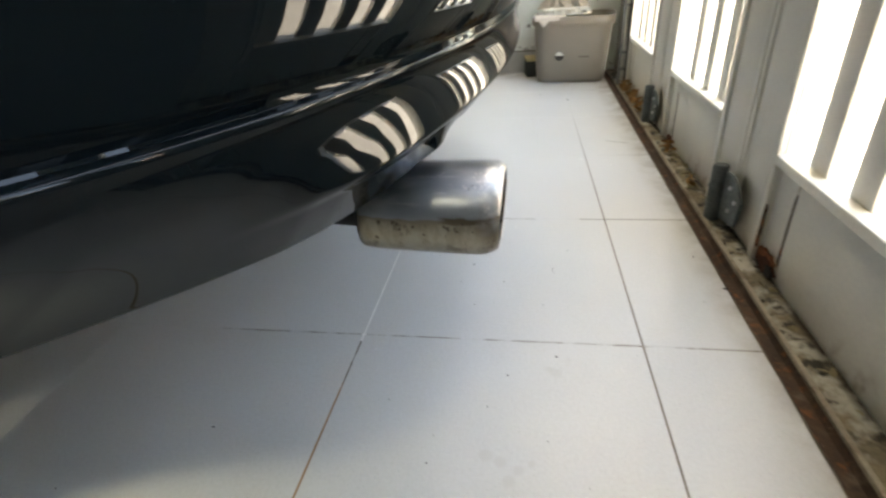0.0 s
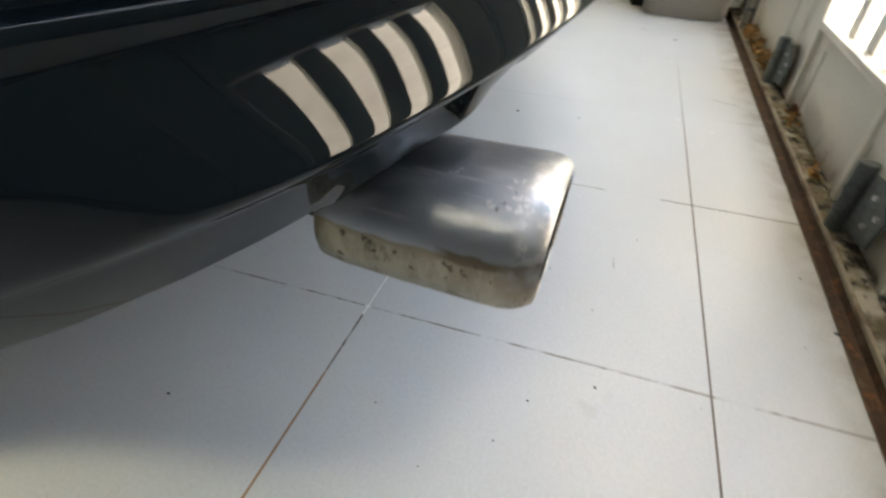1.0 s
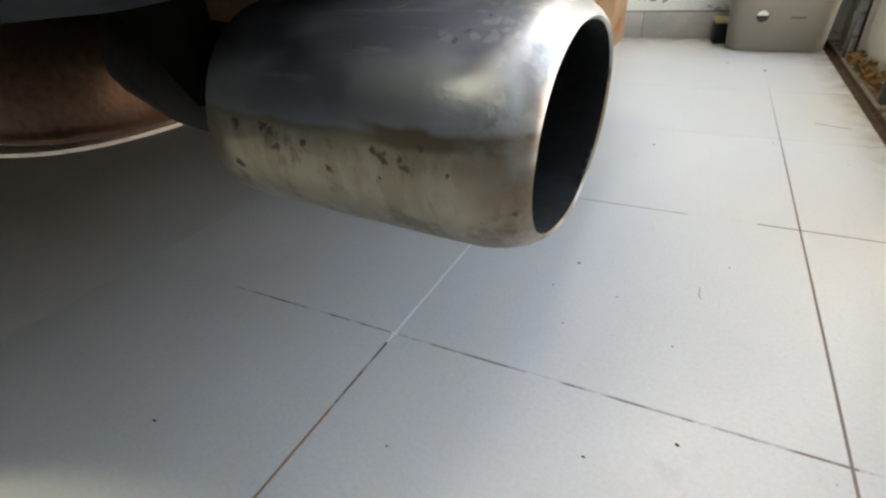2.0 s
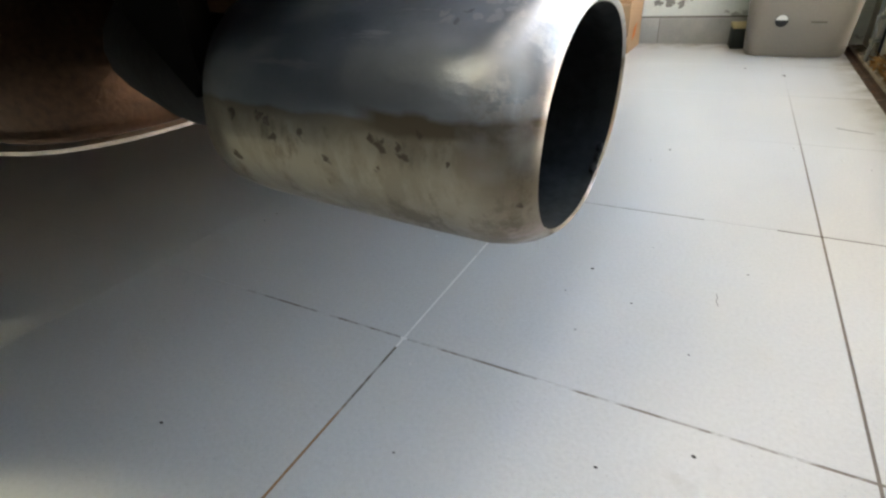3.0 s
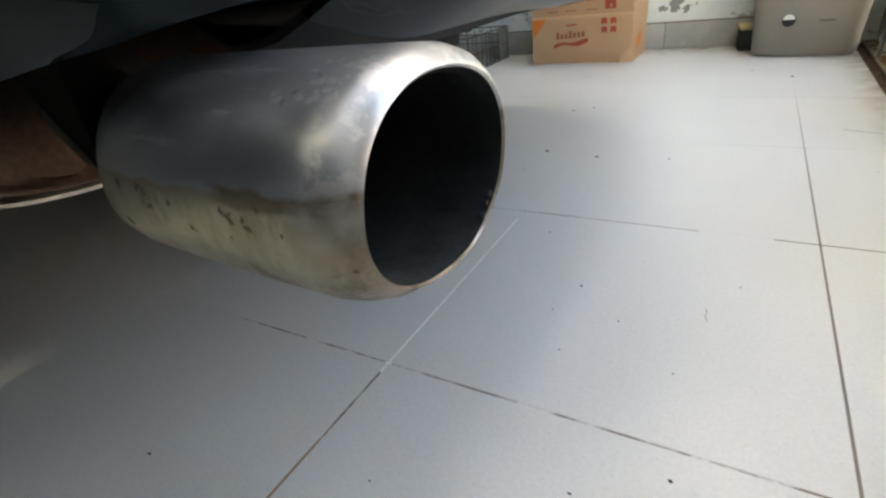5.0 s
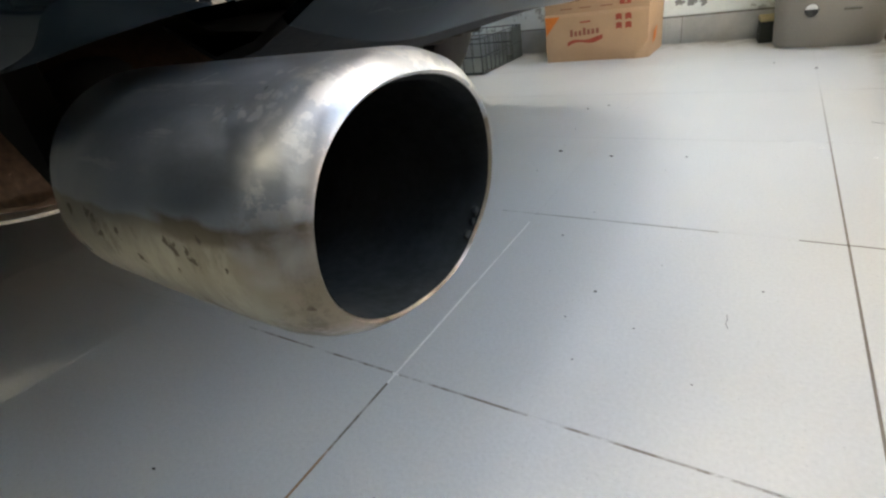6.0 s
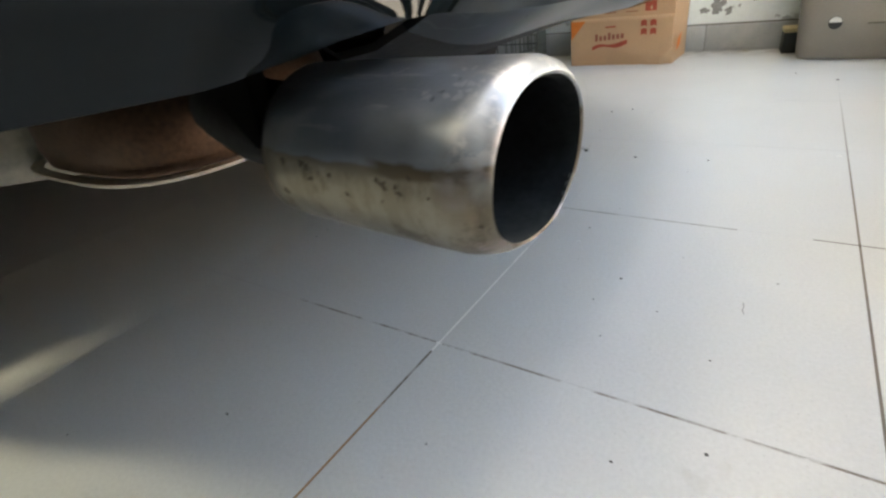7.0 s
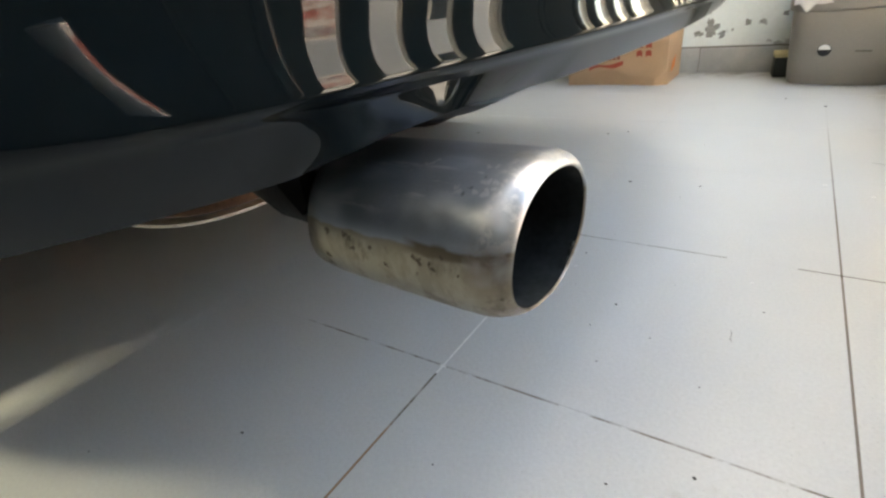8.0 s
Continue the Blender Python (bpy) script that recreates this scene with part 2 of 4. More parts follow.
# The lip is scuffed pale in patches.
SCUFFED = soft(stained(TIPSTEEL, (0.47, 0.475, 0.48), 85.0, 0.30, 0.60, 0.40, metal=0.9))
masked(TIPSTEEL, SCUFFED, 0, 0.2030, 0.2110, rag=0.012, fine=110.0)
masked(TIPSTEEL, SCUFFED, 2, 0.296, 0.306)
SMEARED = stained(TIPSTEEL, (0.62, 0.615, 0.60), 95.0, 0.50, 0.55, 0.46, metal=0.8)
masked(TIPSTEEL, SMEARED, 0, 0.2060, 0.2100, rag=0.008, fine=120.0)
masked(TIPSTEEL, SMEARED, 2, 0.310, 0.317)
SCRATCHED = stained(TIPSTEEL, (0.55, 0.575, 0.60), 60.0, 0.62, 0.66, 0.4, (0.35, 3.0, 3.0), metal=0.85)
masked(TIPSTEEL, SCRATCHED, 2, 0.316, 0.322)
dented(TIPSTEEL, 75.0, 0.26, 0.0024, (0.7, 1.0, 1.0))
# Scratches and scrape marks on the crown near the lip.
spotted(TIPSTEEL, (0.58, 0.595, 0.61), ((0.1969, -0.2286, 0.3305, 0.0013), (0.1980, -0.2240, 0.3334, 0.0012), (0.2002, -0.2232, 0.3336, 0.0012), (0.2035, -0.2233, 0.3338, 0.0014), (0.2042, -0.2265, 0.3320, 0.0012), (0.2015, -0.2278, 0.3311, 0.0013), (0.1950, -0.2190, 0.3352, 0.0010), (0.1968, -0.2150, 0.3365, 0.0010), (0.2000, -0.2140, 0.3368, 0.0010), (0.1895, -0.2292, 0.3300, 0.0014), (0.1880, -0.2270, 0.3312, 0.0009), (0.1680, -0.2165, 0.3350, 0.0012), (0.1700, -0.2152, 0.3355, 0.0011), (0.1720, -0.2140, 0.3360, 0.0011), (0.1630, -0.2210, 0.3330, 0.0010), (0.1605, -0.2225, 0.3322, 0.0009)), 0.4, metal=0.8)
spotted(TIPSTEEL, (0.20, 0.215, 0.235), ((0.1945, -0.2265, 0.3320, 0.0011), (0.1925, -0.2300, 0.3297, 0.0012), (0.1985, -0.2205, 0.3347, 0.0008)), 0.4)
spotted(TIPSTEEL, (0.085, 0.062, 0.04), ((0.1228, -0.239, 0.3074, 0.0014), (0.1348, -0.240, 0.3075, 0.0014), (0.1372, -0.240, 0.3057, 0.0013), (0.1394, -0.241, 0.3015, 0.0014), (0.1505, -0.241, 0.3036, 0.0014), (0.1588, -0.242, 0.2978, 0.0012), (0.1748, -0.242, 0.3050, 0.0014), (0.1772, -0.242, 0.3034, 0.0016), (0.1818, -0.242, 0.3046, 0.0013), (0.1830, -0.243, 0.3016, 0.0014), (0.1880, -0.242, 0.3070, 0.0012), (0.1955, -0.243, 0.3010, 0.0008), (0.1748, -0.242, 0.2977, 0.0010), (0.1201, -0.239, 0.2935, 0.0015), (0.2105, -0.238, 0.2895, 0.0010)), 0.7)
SOOT = material("black soot", (0.019, 0.023, 0.025), 0.9, spread=0.4, scale=60.0, grain=300.0, bump=0.08)
SOOT.node_tree.nodes["Principled BSDF"].inputs["Specular IOR Level"].default_value = 0.08
BLACKIRON = material("black bracket iron", (0.004, 0.004, 0.004), 0.9, spread=0.4, scale=60.0, grain=300.0, bump=0.1)
BLACKIRON.node_tree.nodes["Principled BSDF"].inputs["Specular IOR Level"].default_value = 0.05
COPPER = material("heat-stained brown muffler steel", (0.115, 0.066, 0.042), 0.42, metal=0.75, spread=0.45, scale=16.0, grain=240.0, bump=0.2)
SHIELD = material("dull brown heat shield", (0.038, 0.029, 0.020), 0.7, metal=0.0, spread=0.5, scale=20.0, grain=240.0, bump=0.3)
SHIELD.node_tree.nodes["Principled BSDF"].inputs["Specular IOR Level"].default_value = 0.1
CRATEWIRE = material("dull crate wire", (0.045, 0.05, 0.045), 0.6, metal=0.3, spread=0.3, scale=30.0)
CRATEPLATE = material("dusty grey-green sheet", (0.125, 0.135, 0.115), 0.7, spread=0.3, scale=16.0, grain=140.0, bump=0.2)
SPLASH = material("dusty grey-beige underbody coating", (0.40, 0.385, 0.32), 0.7, spread=0.25, scale=14.0, grain=160.0, bump=0.2)
SEAM = material("bare muffler seam", (0.62, 0.55, 0.47), 0.45, metal=0.6, spread=0.2, scale=30.0)
GATE = material("cream-white gate enamel", (0.78, 0.745, 0.66), 0.42, spread=0.07, scale=5.0, grain=180.0, bump=0.08)
stained(GATE, (0.46, 0.40, 0.31), 6.0, 0.60, 0.85, 0.8, (1, 1, 0.6))
PANEL = material("cream-white gate sheet", (0.76, 0.725, 0.635), 0.45, spread=0.08, scale=5.0, grain=180.0, bump=0.1)
masked(PANEL, stained(PANEL, (0.30, 0.19, 0.10), 22.0, 0.52, 0.68, 0.9, (1, 1, 0.8)), 2, 0.060, 0.0)
RUST = material("rust", (0.22, 0.075, 0.022), 0.95, spread=0.55, scale=30.0, grain=260.0, bump=0.6)
stained(RUST, (0.035, 0.016, 0.008), 26.0, 0.48, 0.60)
DARKRUST = material("dark flaking rust", (0.085, 0.03, 0.012), 0.95, spread=0.6, scale=40.0, grain=260.0, bump=0.6)
RUSTLINE = material("dark rust line", (0.075, 0.036, 0.016), 0.95, spread=0.5, scale=30.0, grain=260.0, bump=0.4)
stained(RUSTLINE, (0.30, 0.11, 0.03), 40.0, 0.52, 0.62)
CHANNEL = material("rusty brown floor channel", (0.065, 0.034, 0.017), 0.9, spread=0.55, scale=18.0, grain=220.0, bump=0.7)
stained(CHANNEL, (0.17, 0.13, 0.09), 26.0, 0.55, 0.75)
stained(CHANNEL, (0.20, 0.075, 0.025), 55.0, 0.56, 0.66)
stained(CHANNEL, (0.45, 0.38, 0.30), 120.0, 0.66, 0.72)
RAIL = material("weathered rail edge", (0.34, 0.29, 0.22), 0.75, spread=0.3, scale=14.0, grain=160.0, bump=0.4)
stained(RAIL, (0.11, 0.065, 0.035), 12.0, 0.5, 0.7)
SILL = material("dirt-filled sill", (0.22, 0.18, 0.12), 0.95, spread=0.5, scale=16.0, grain=150.0, bump=0.8)
stained(SILL, (0.52, 0.49, 0.42), 14.0, 0.50, 0.62)
stained(SILL, (0.045, 0.036, 0.025), 34.0, 0.50, 0.60)
masked(SILL, stained(SILL, (0.05, 0.034, 0.02), 20.0, 0.35, 0.55), 0, 0.612, 0.622)
HINGE = material("grey-green painted hinge steel", (0.105, 0.122, 0.118), 0.6, metal=0.15, spread=0.5, scale=26.0, grain=160.0, bump=0.3)
stained(HINGE, (0.10, 0.06, 0.035), 30.0, 0.58, 0.75)
LEAF = material("dry brown leaf", (0.36, 0.19, 0.06), 0.8, spread=0.5, scale=30.0, grain=200.0, bump=0.3)
CHAFF = material("pale leaf litter", (0.33, 0.27, 0.16), 0.9, spread=0.4, scale=30.0, grain=200.0, bump=0.3)
WALL = material("whitewashed wall", (0.78, 0.84, 0.81), 0.85, spread=0.05, scale=3.0, grain=90.0, bump=0.35)
stained(WALL, (0.30, 0.31, 0.29), 7.0, 0.60, 0.63, 0.95)
stained(WALL, (0.62, 0.68, 0.64), 2.6, 0.5, 0.7, 0.9)
PALEWALL = material("pale rendered wall", (0.52, 0.55, 0.545), 0.9, spread=0.06, scale=2.5, grain=90.0, bump=0.25)
# Dark tone chosen to limit light bounced by the unseen closing walls.
PLAIN = material("plain dark low-bounce wall", (0.13, 0.14, 0.14), 0.9, spread=0.06, scale=2.0, grain=80.0, bump=0.2)
SKIRT = material("grey skirting tile", (0.36, 0.37, 0.355), 0.4, spread=0.1, scale=6.0, grain=120.0, bump=0.1)
stained(SKIRT, (0.52, 0.52, 0.49), 5.0, 0.5, 0.75)
PLASTER = material("bare grey plaster", (0.27, 0.28, 0.26), 0.95, spread=0.35, scale=40.0, grain=160.0, bump=0.5)
MORTAR = material("dark crumbling mortar", (0.12, 0.11, 0.09), 0.95, spread=0.5, scale=30.0, grain=140.0, bump=0.7)
TUB = material("taupe grey plastic", (0.235, 0.215, 0.185), 0.5, spread=0.06, scale=6.0, grain=160.0, bump=0.08)
stained(TUB, (0.13, 0.10, 0.07), 5.0, 0.66, 0.8, 0.8)
WHITE = material("white plastic", (0.72, 0.72, 0.68), 0.5, spread=0.08, scale=20.0)
STRING = material("cotton mop string", (0.56, 0.52, 0.44), 0.95, spread=0.2, scale=40.0, grain=500.0, bump=0.8)
CLOTH = material("grey-white rag", (0.58, 0.56, 0.52), 0.95, spread=0.15, scale=14.0, grain=500.0, bump=0.6)
BLACK = material("black enamel", (0.015, 0.016, 0.016), 0.5, spread=0.3, scale=20.0)
DARKGREEN = material("dark green card", (0.014, 0.02, 0.018), 0.7, spread=0.3, scale=20.0)
BEIGE = material("beige card", (0.55, 0.46, 0.26), 0.8, spread=0.15, scale=20.0)
CARD = material("brown corrugated card", (0.52, 0.33, 0.19), 0.85, spread=0.09, scale=10.0, grain=240.0, bump=0.12)
INK_RED = material("red print", (0.42, 0.075, 0.04), 0.8, spread=0.2, scale=60.0)
INK_BROWN = material("brown print", (0.30, 0.10, 0.06), 0.8, spread=0.2, scale=60.0)
INK_ORANGE = material("orange print", (0.72, 0.20, 0.035), 0.8, spread=0.12, scale=40.0)
# Broad tone spread puts leaf-shadow mottling into the yard's colour.
CONCRETE = material("shade-mottled concrete", (0.46, 0.46, 0.45), 0.9, spread=0.40, scale=2.6, grain=60.0, bump=0.3)
BRICKRED = material("red painted yard wall", (0.42, 0.12, 0.10), 0.9, spread=0.2, scale=2.0, grain=60.0, bump=0.3)
stained(BRICKRED, (0.72, 0.66, 0.63), 2.2, 0.40, 0.56)
FACADE = material("pale house plaster", (0.74, 0.745, 0.74), 0.9, spread=0.12, scale=1.0, grain=40.0, bump=0.2)
CEIL = material("ceiling plaster", (0.26, 0.26, 0.25), 0.9, spread=0.05, scale=2.0, grain=60.0, bump=0.1)
SPECK = material("dark grit", (0.03, 0.026, 0.022), 0.9, spread=0.4, scale=80.0)
CHIP = material("white paint chip", (0.85, 0.85, 0.83), 0.7, spread=0.05, scale=80.0)
PIPE = material("pale painted pipe", (0.60, 0.60, 0.55), 0.5, spread=0.15, scale=30.0)
GREYPIPE = material("dull grey rod", (0.26, 0.27, 0.26), 0.5, metal=0.5, spread=0.25, scale=30.0)


# ---- mesh helpers ----
def finish(name, bm, mat, smooth=True, sharp=40):
    """One mesh object from a bmesh, smooth but for edges sharper than some degrees."""
    bmesh.ops.recalc_face_normals(bm, faces=bm.faces)
    for f in bm.faces:
        f.smooth = smooth
    for e in bm.edges:
        if len(e.link_faces) == 2 and e.calc_face_angle(0) > radians(sharp):
            e.smooth = False
    me = bpy.data.meshes.new(name)
    bm.to_mesh(me)
    bm.free()
    for mt in (mat if isinstance(mat, (list, tuple)) else [mat]):
        me.materials.append(mt)
    return new(name, me)


def part(name, bm, mat, parent, label="", sharp=40):
    ob = finish(name, bm, mat, True, sharp)
    ob.parent = parent
    if label:
        ob["label"] = label
    return ob


def box(bm, lo, hi, bevel=0.0, seg=2):
    """A box between two corners, its edges rounded by bevel."""
    geo = bmesh.ops.create_cube(bm, size=1.0)
    vs = geo["verts"]
    for v in vs:
        v.co = Vector([lo[i] + (v.co[i] + 0.5) * (hi[i] - lo[i]) for i in range(3)])
    if bevel > 0:
        es = list({e for v in vs for e in v.link_edges})
        bmesh.ops.bevel(bm, geom=es, offset=bevel, segments=seg, profile=0.5, affect="EDGES")
    return bm


def boxes(*specs, bevel=0.0):
    bm = bmesh.new()
    for lo, hi in specs:
        box(bm, lo, hi, bevel)
    return bm


def loft(rings, close=True, cap_start=True, cap_end=True):
    """A skin over rings of as many points each."""
    bm = bmesh.new()
    vs = [[bm.verts.new(p) for p in r] for r in rings]
    n = len(rings[0])
    for a, b in zip(vs, vs[1:]):
        for i in range(n if close else n - 1):
            j = (i + 1) % n
            bm.faces.new((a[i], a[j], b[j], b[i]))
    if cap_start:
        bm.faces.new(vs[0])
    if cap_end:
        bm.faces.new(vs[-1])
    return bm


def tube_into(bm, points, radius, n=8, cap=True):
    """A round bar along points."""
    pts = [Vector(p) for p in points]
    rings = []
    for i, p in enumerate(pts):
        d = (pts[min(i + 1, len(pts) - 1)] - pts[max(i - 1, 0)]).normalized()
        a = d.orthogonal().normalized() if i == 0 else (rings[-1][1] - d * d.dot(rings[-1][1])).normalized()
        b = d.cross(a)
        r = radius[i] if isinstance(radius, (list, tuple)) else radius
        rings.append(([bm.verts.new(p + r * (math.cos(t) * a + math.sin(t) * b)) for t in [2 * math.pi * k / n for k in range(n)]], a))
    for (u, _), (w, _) in zip(rings, rings[1:]):
        for i in range(n):
            j = (i + 1) % n
            bm.faces.new((u[i], u[j], w[j], w[i]))
    if cap:
        bm.faces.new(rings[0][0])
        bm.faces.new(rings[-1][0])
    return bm


def tube(points, radius, n=8):
    return tube_into(bmesh.new(), points, radius, n)


def superring(cx, cy, z, rx, ry, n=4.0, count=48):
    """A rounded rectangle in a level plane."""
    out = []
    for k in range(count):
        t = 2 * math.pi * k / count
        c, s = math.cos(t), math.sin(t)
        out.append((cx + rx * math.copysign(abs(c) ** (2 / n), c), cy + ry * math.copysign(abs(s) ** (2 / n), s), z))
    return out


def empty(name, m=None):
    ob = new(name)
    ob.empty_display_size = 0.1
    if m is not None:
        ob.matrix_world = m
    return ob


# ---- ground and shell of the porch ----
SKEW = -1.03
GATE_AT = pose(0, 0, 0, 0, 0, SKEW)


def gate_line(local, y):
    """World x of a line that runs along the gate."""
    return local + 0.018 * y


bm = bmesh.new()
box(bm, (-150, -150, -0.30), (150, 150, -0.06))
tagged(finish("ground", bm, CONCRETE), "sunlit pale concrete yard outside the gate", "ground", kind="structure")

bm = bmesh.new()
box(bm, (-4.6, -2.40, -0.058), (0.66, 2.2, -0.012))
tagged(finish("slab", bm, GROUT), "concrete slab under the tiled porch floor", "slab", kind="structure")

bm = bmesh.new()
vs = [bm.verts.new(p) for p in ((-4.4, -2.2, -0.0003), (gate_line(0.553, -2.2), -2.2, -0.0003), (gate_line(0.553, 2.05), 2.05, -0.0003), (-4.4, 2.05, -0.0003))]
top = bm.faces.new(vs)
ext = bmesh.ops.extrude_face_region(bm, geom=[top])
for v in [g for g in ext["geom"] if isinstance(g, bmesh.types.BMVert)]:
    v.co.z = -0.011
floor = tagged(finish("floor", bm, GROUT), "light grey square floor tiles with dirty joints", "floor", kind="structure")

# The small high opening is added for the north fill lamp.
bm = boxes(((-4.6, 2.05, -0.01), (-0.06, 2.25, 2.7)), ((0.36, 2.05, -0.01), (0.72, 2.25, 2.7)), ((-0.06, 2.05, -0.01), (0.36, 2.25, 2.34)), ((-0.06, 2.05, 2.58), (0.36, 2.25, 2.7)))
wall_north = tagged(finish("wall_north", bm, WALL), "whitewashed wall with peeling stained paint", "wall", kind="structure")
# Opening assumed in the unseen south wall, to hold the lamp.
LAMP_GAP = (-0.45, 2.37, 0.27, 0.14)
x0, x1, z0, z1 = LAMP_GAP[0] - LAMP_GAP[2], LAMP_GAP[0] + LAMP_GAP[2], LAMP_GAP[1] - LAMP_GAP[3], LAMP_GAP[1] + LAMP_GAP[3]
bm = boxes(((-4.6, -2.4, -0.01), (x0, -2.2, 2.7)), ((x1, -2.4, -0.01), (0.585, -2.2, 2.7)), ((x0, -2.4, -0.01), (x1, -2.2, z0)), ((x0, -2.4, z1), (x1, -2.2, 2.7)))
tagged(finish("wall_south", bm, PLAIN), "plain unseen wall with a small high opening assumed for the lamp", "wall", kind="structure")
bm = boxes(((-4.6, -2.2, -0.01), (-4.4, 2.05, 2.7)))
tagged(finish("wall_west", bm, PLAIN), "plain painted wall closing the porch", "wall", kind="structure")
# Unseen ceiling, assumed; its edge is set by how much overhead light enters.
bm = boxes(((-4.6, -2.4, 2.7), (0.60, 2.25, 2.85)))
tagged(finish("ceiling", bm, CEIL), "plain unseen carport ceiling, assumed, open above the gate", "ceiling", kind="structure")

# Skirting of separate grey tiles under a crumbling mortar line.
skirting = tagged(finish("baseboard", boxes(((-4.4, 2.043, 0.0), (0.60, 2.05, 0.101))), MORTAR), "grey tile skirting along the whitewashed wall", "skirting", kind="structure")
SKIRT_STEP = 0.4

bm = boxes(((0.585, -0.436, -0.01), (0.72, -0.326, 2.05)), ((0.585, -0.483, -0.01), (0.72, -0.436, 0.352)), ((0.585, -0.59, -0.01), (0.72, -0.483, 2.05)), ((0.585, -0.74, -0.01), (0.72, -0.59, 0.50)), ((0.585, -2.4, -0.01), (0.72, -0.74, 2.05)))
tagged(finish("wall_east", bm, PALEWALL), "pale rendered wall with upright openings beside the gate", "wall", kind="structure")

# ---- channel, rail and sill under the gate ----
channel = tagged(empty("floor_channel", GATE_AT), "rusty brown steel floor channel under the sliding gate", "channel", kind="structure")
bm = bmesh.new()
xs = (0.5535, 0.557, 0.561, 0.576, 0.5805)
zs = (0.0005, -0.002, -0.008, -0.008, 0.001)
rows = []
for k in range(90):
    y = -1.14 + 3.18 * k / 89
    rows.append([bm.verts.new((x + 0.0012 * noise.noise((x * 90, y * 9, 1)), y, z + 0.0016 * noise.noise((x * 120, y * 30, 2)))) for x, z in zip(xs, zs)])
for a, b in zip(rows, rows[1:]):
    for i in range(4):
        bm.faces.new((a[i], a[i + 1], b[i + 1], b[i]))
part("trough", bm, CHANNEL, channel)
bm = bmesh.new()
prof = ((0.5805, -0.008), (0.5805, 0.0045), (0.582, 0.0065), (0.587, 0.0065), (0.589, 0.004), (0.589, -0.008))
rings = []
for k in range(70):
    y = -1.14 + 3.18 * k / 69
    rings.append([(x + 0.0008 * noise.noise((1, y * 7, 3)), y, z + 0.0007 * noise.noise((x * 50, y * 25, 4))) for x, z in prof])
part("rail_edge", loft(rings), RAIL, channel)
bm = bmesh.new()
rows = []
for k in range(220):
    y = -1.14 + 3.18 * k / 219
    rows.append([bm.verts.new((0.589 + 0.048 * i / 9, y, (0.001 if i == 0 else 0.004) + 0.005 * max(0, noise.noise((i * 0.6, y * 26, 5))) + 0.001 * i / 9)) for i in range(10)])
for a, b in zip(rows, rows[1:]):
    for i in range(9):
        bm.faces.new((a[i], a[i + 1], b[i + 1], b[i]))
part("sill", bm, SILL, channel, "dirt-filled sill strip", sharp=70)


# ---- gate leaves ----
LEAF_STEP, HALF_WINDOW, HALF_LEAF = 0.705, 0.216, 0.3515
TOP = 2.05


def hinge_on(leaf):
    """A hinge at the foot of two leaves: a plate with cut corners, a knuckle, bands and bolts."""
    y0 = 0.366
    bm = bmesh.new()
    outline = ((-0.076, 0.030), (0.004, 0.014), (0.006, 0.108), (-0.030, 0.112), (-0.056, 0.104), (-0.086, 0.080))
    front = [bm.verts.new((0.602, y0 + y, z)) for y, z in outline]
    back = [bm.verts.new((0.608, y0 + y, z)) for y, z in outline]
    bm.faces.new(front)
    bm.faces.new(list(reversed(back)))
    for i in range(6):
        j = (i + 1) % 6
        bm.faces.new((front[i], front[j], back[j], back[i]))
    bmesh.ops.bevel(bm, geom=list(bm.edges), offset=0.0012, segments=2, affect="EDGES")
    hinge = part("hinge", bm, HINGE, leaf, "grey-green painted steel hinge")
    part("knuckle", tube([(0.598, y0 + 0.022, 0.004), (0.598, y0 + 0.022, 0.112), (0.598, y0 + 0.022, 0.116), (0.598, y0 + 0.022, 0.1165)], [0.0145, 0.0145, 0.013, 0.009], 18), HINGE, hinge)
    for z in (0.036, 0.070):
        part("band", tube([(0.598, y0 + 0.022, z), (0.598, y0 + 0.022, z + 0.005)], 0.0160, 18), HINGE, hinge)
    for y, z in ((-0.045, 0.050), (-0.035, 0.090), (-0.066, 0.074)):
        part("bolt", tube([(0.603, y0 + y, z), (0.598, y0 + y, z)], 0.004, 8), STEEL, hinge)
    part("foot_pin", tube([(0.598, y0 + 0.022, -0.004), (0.598, y0 + 0.022, 0.006)], 0.007, 10), RUST, hinge)


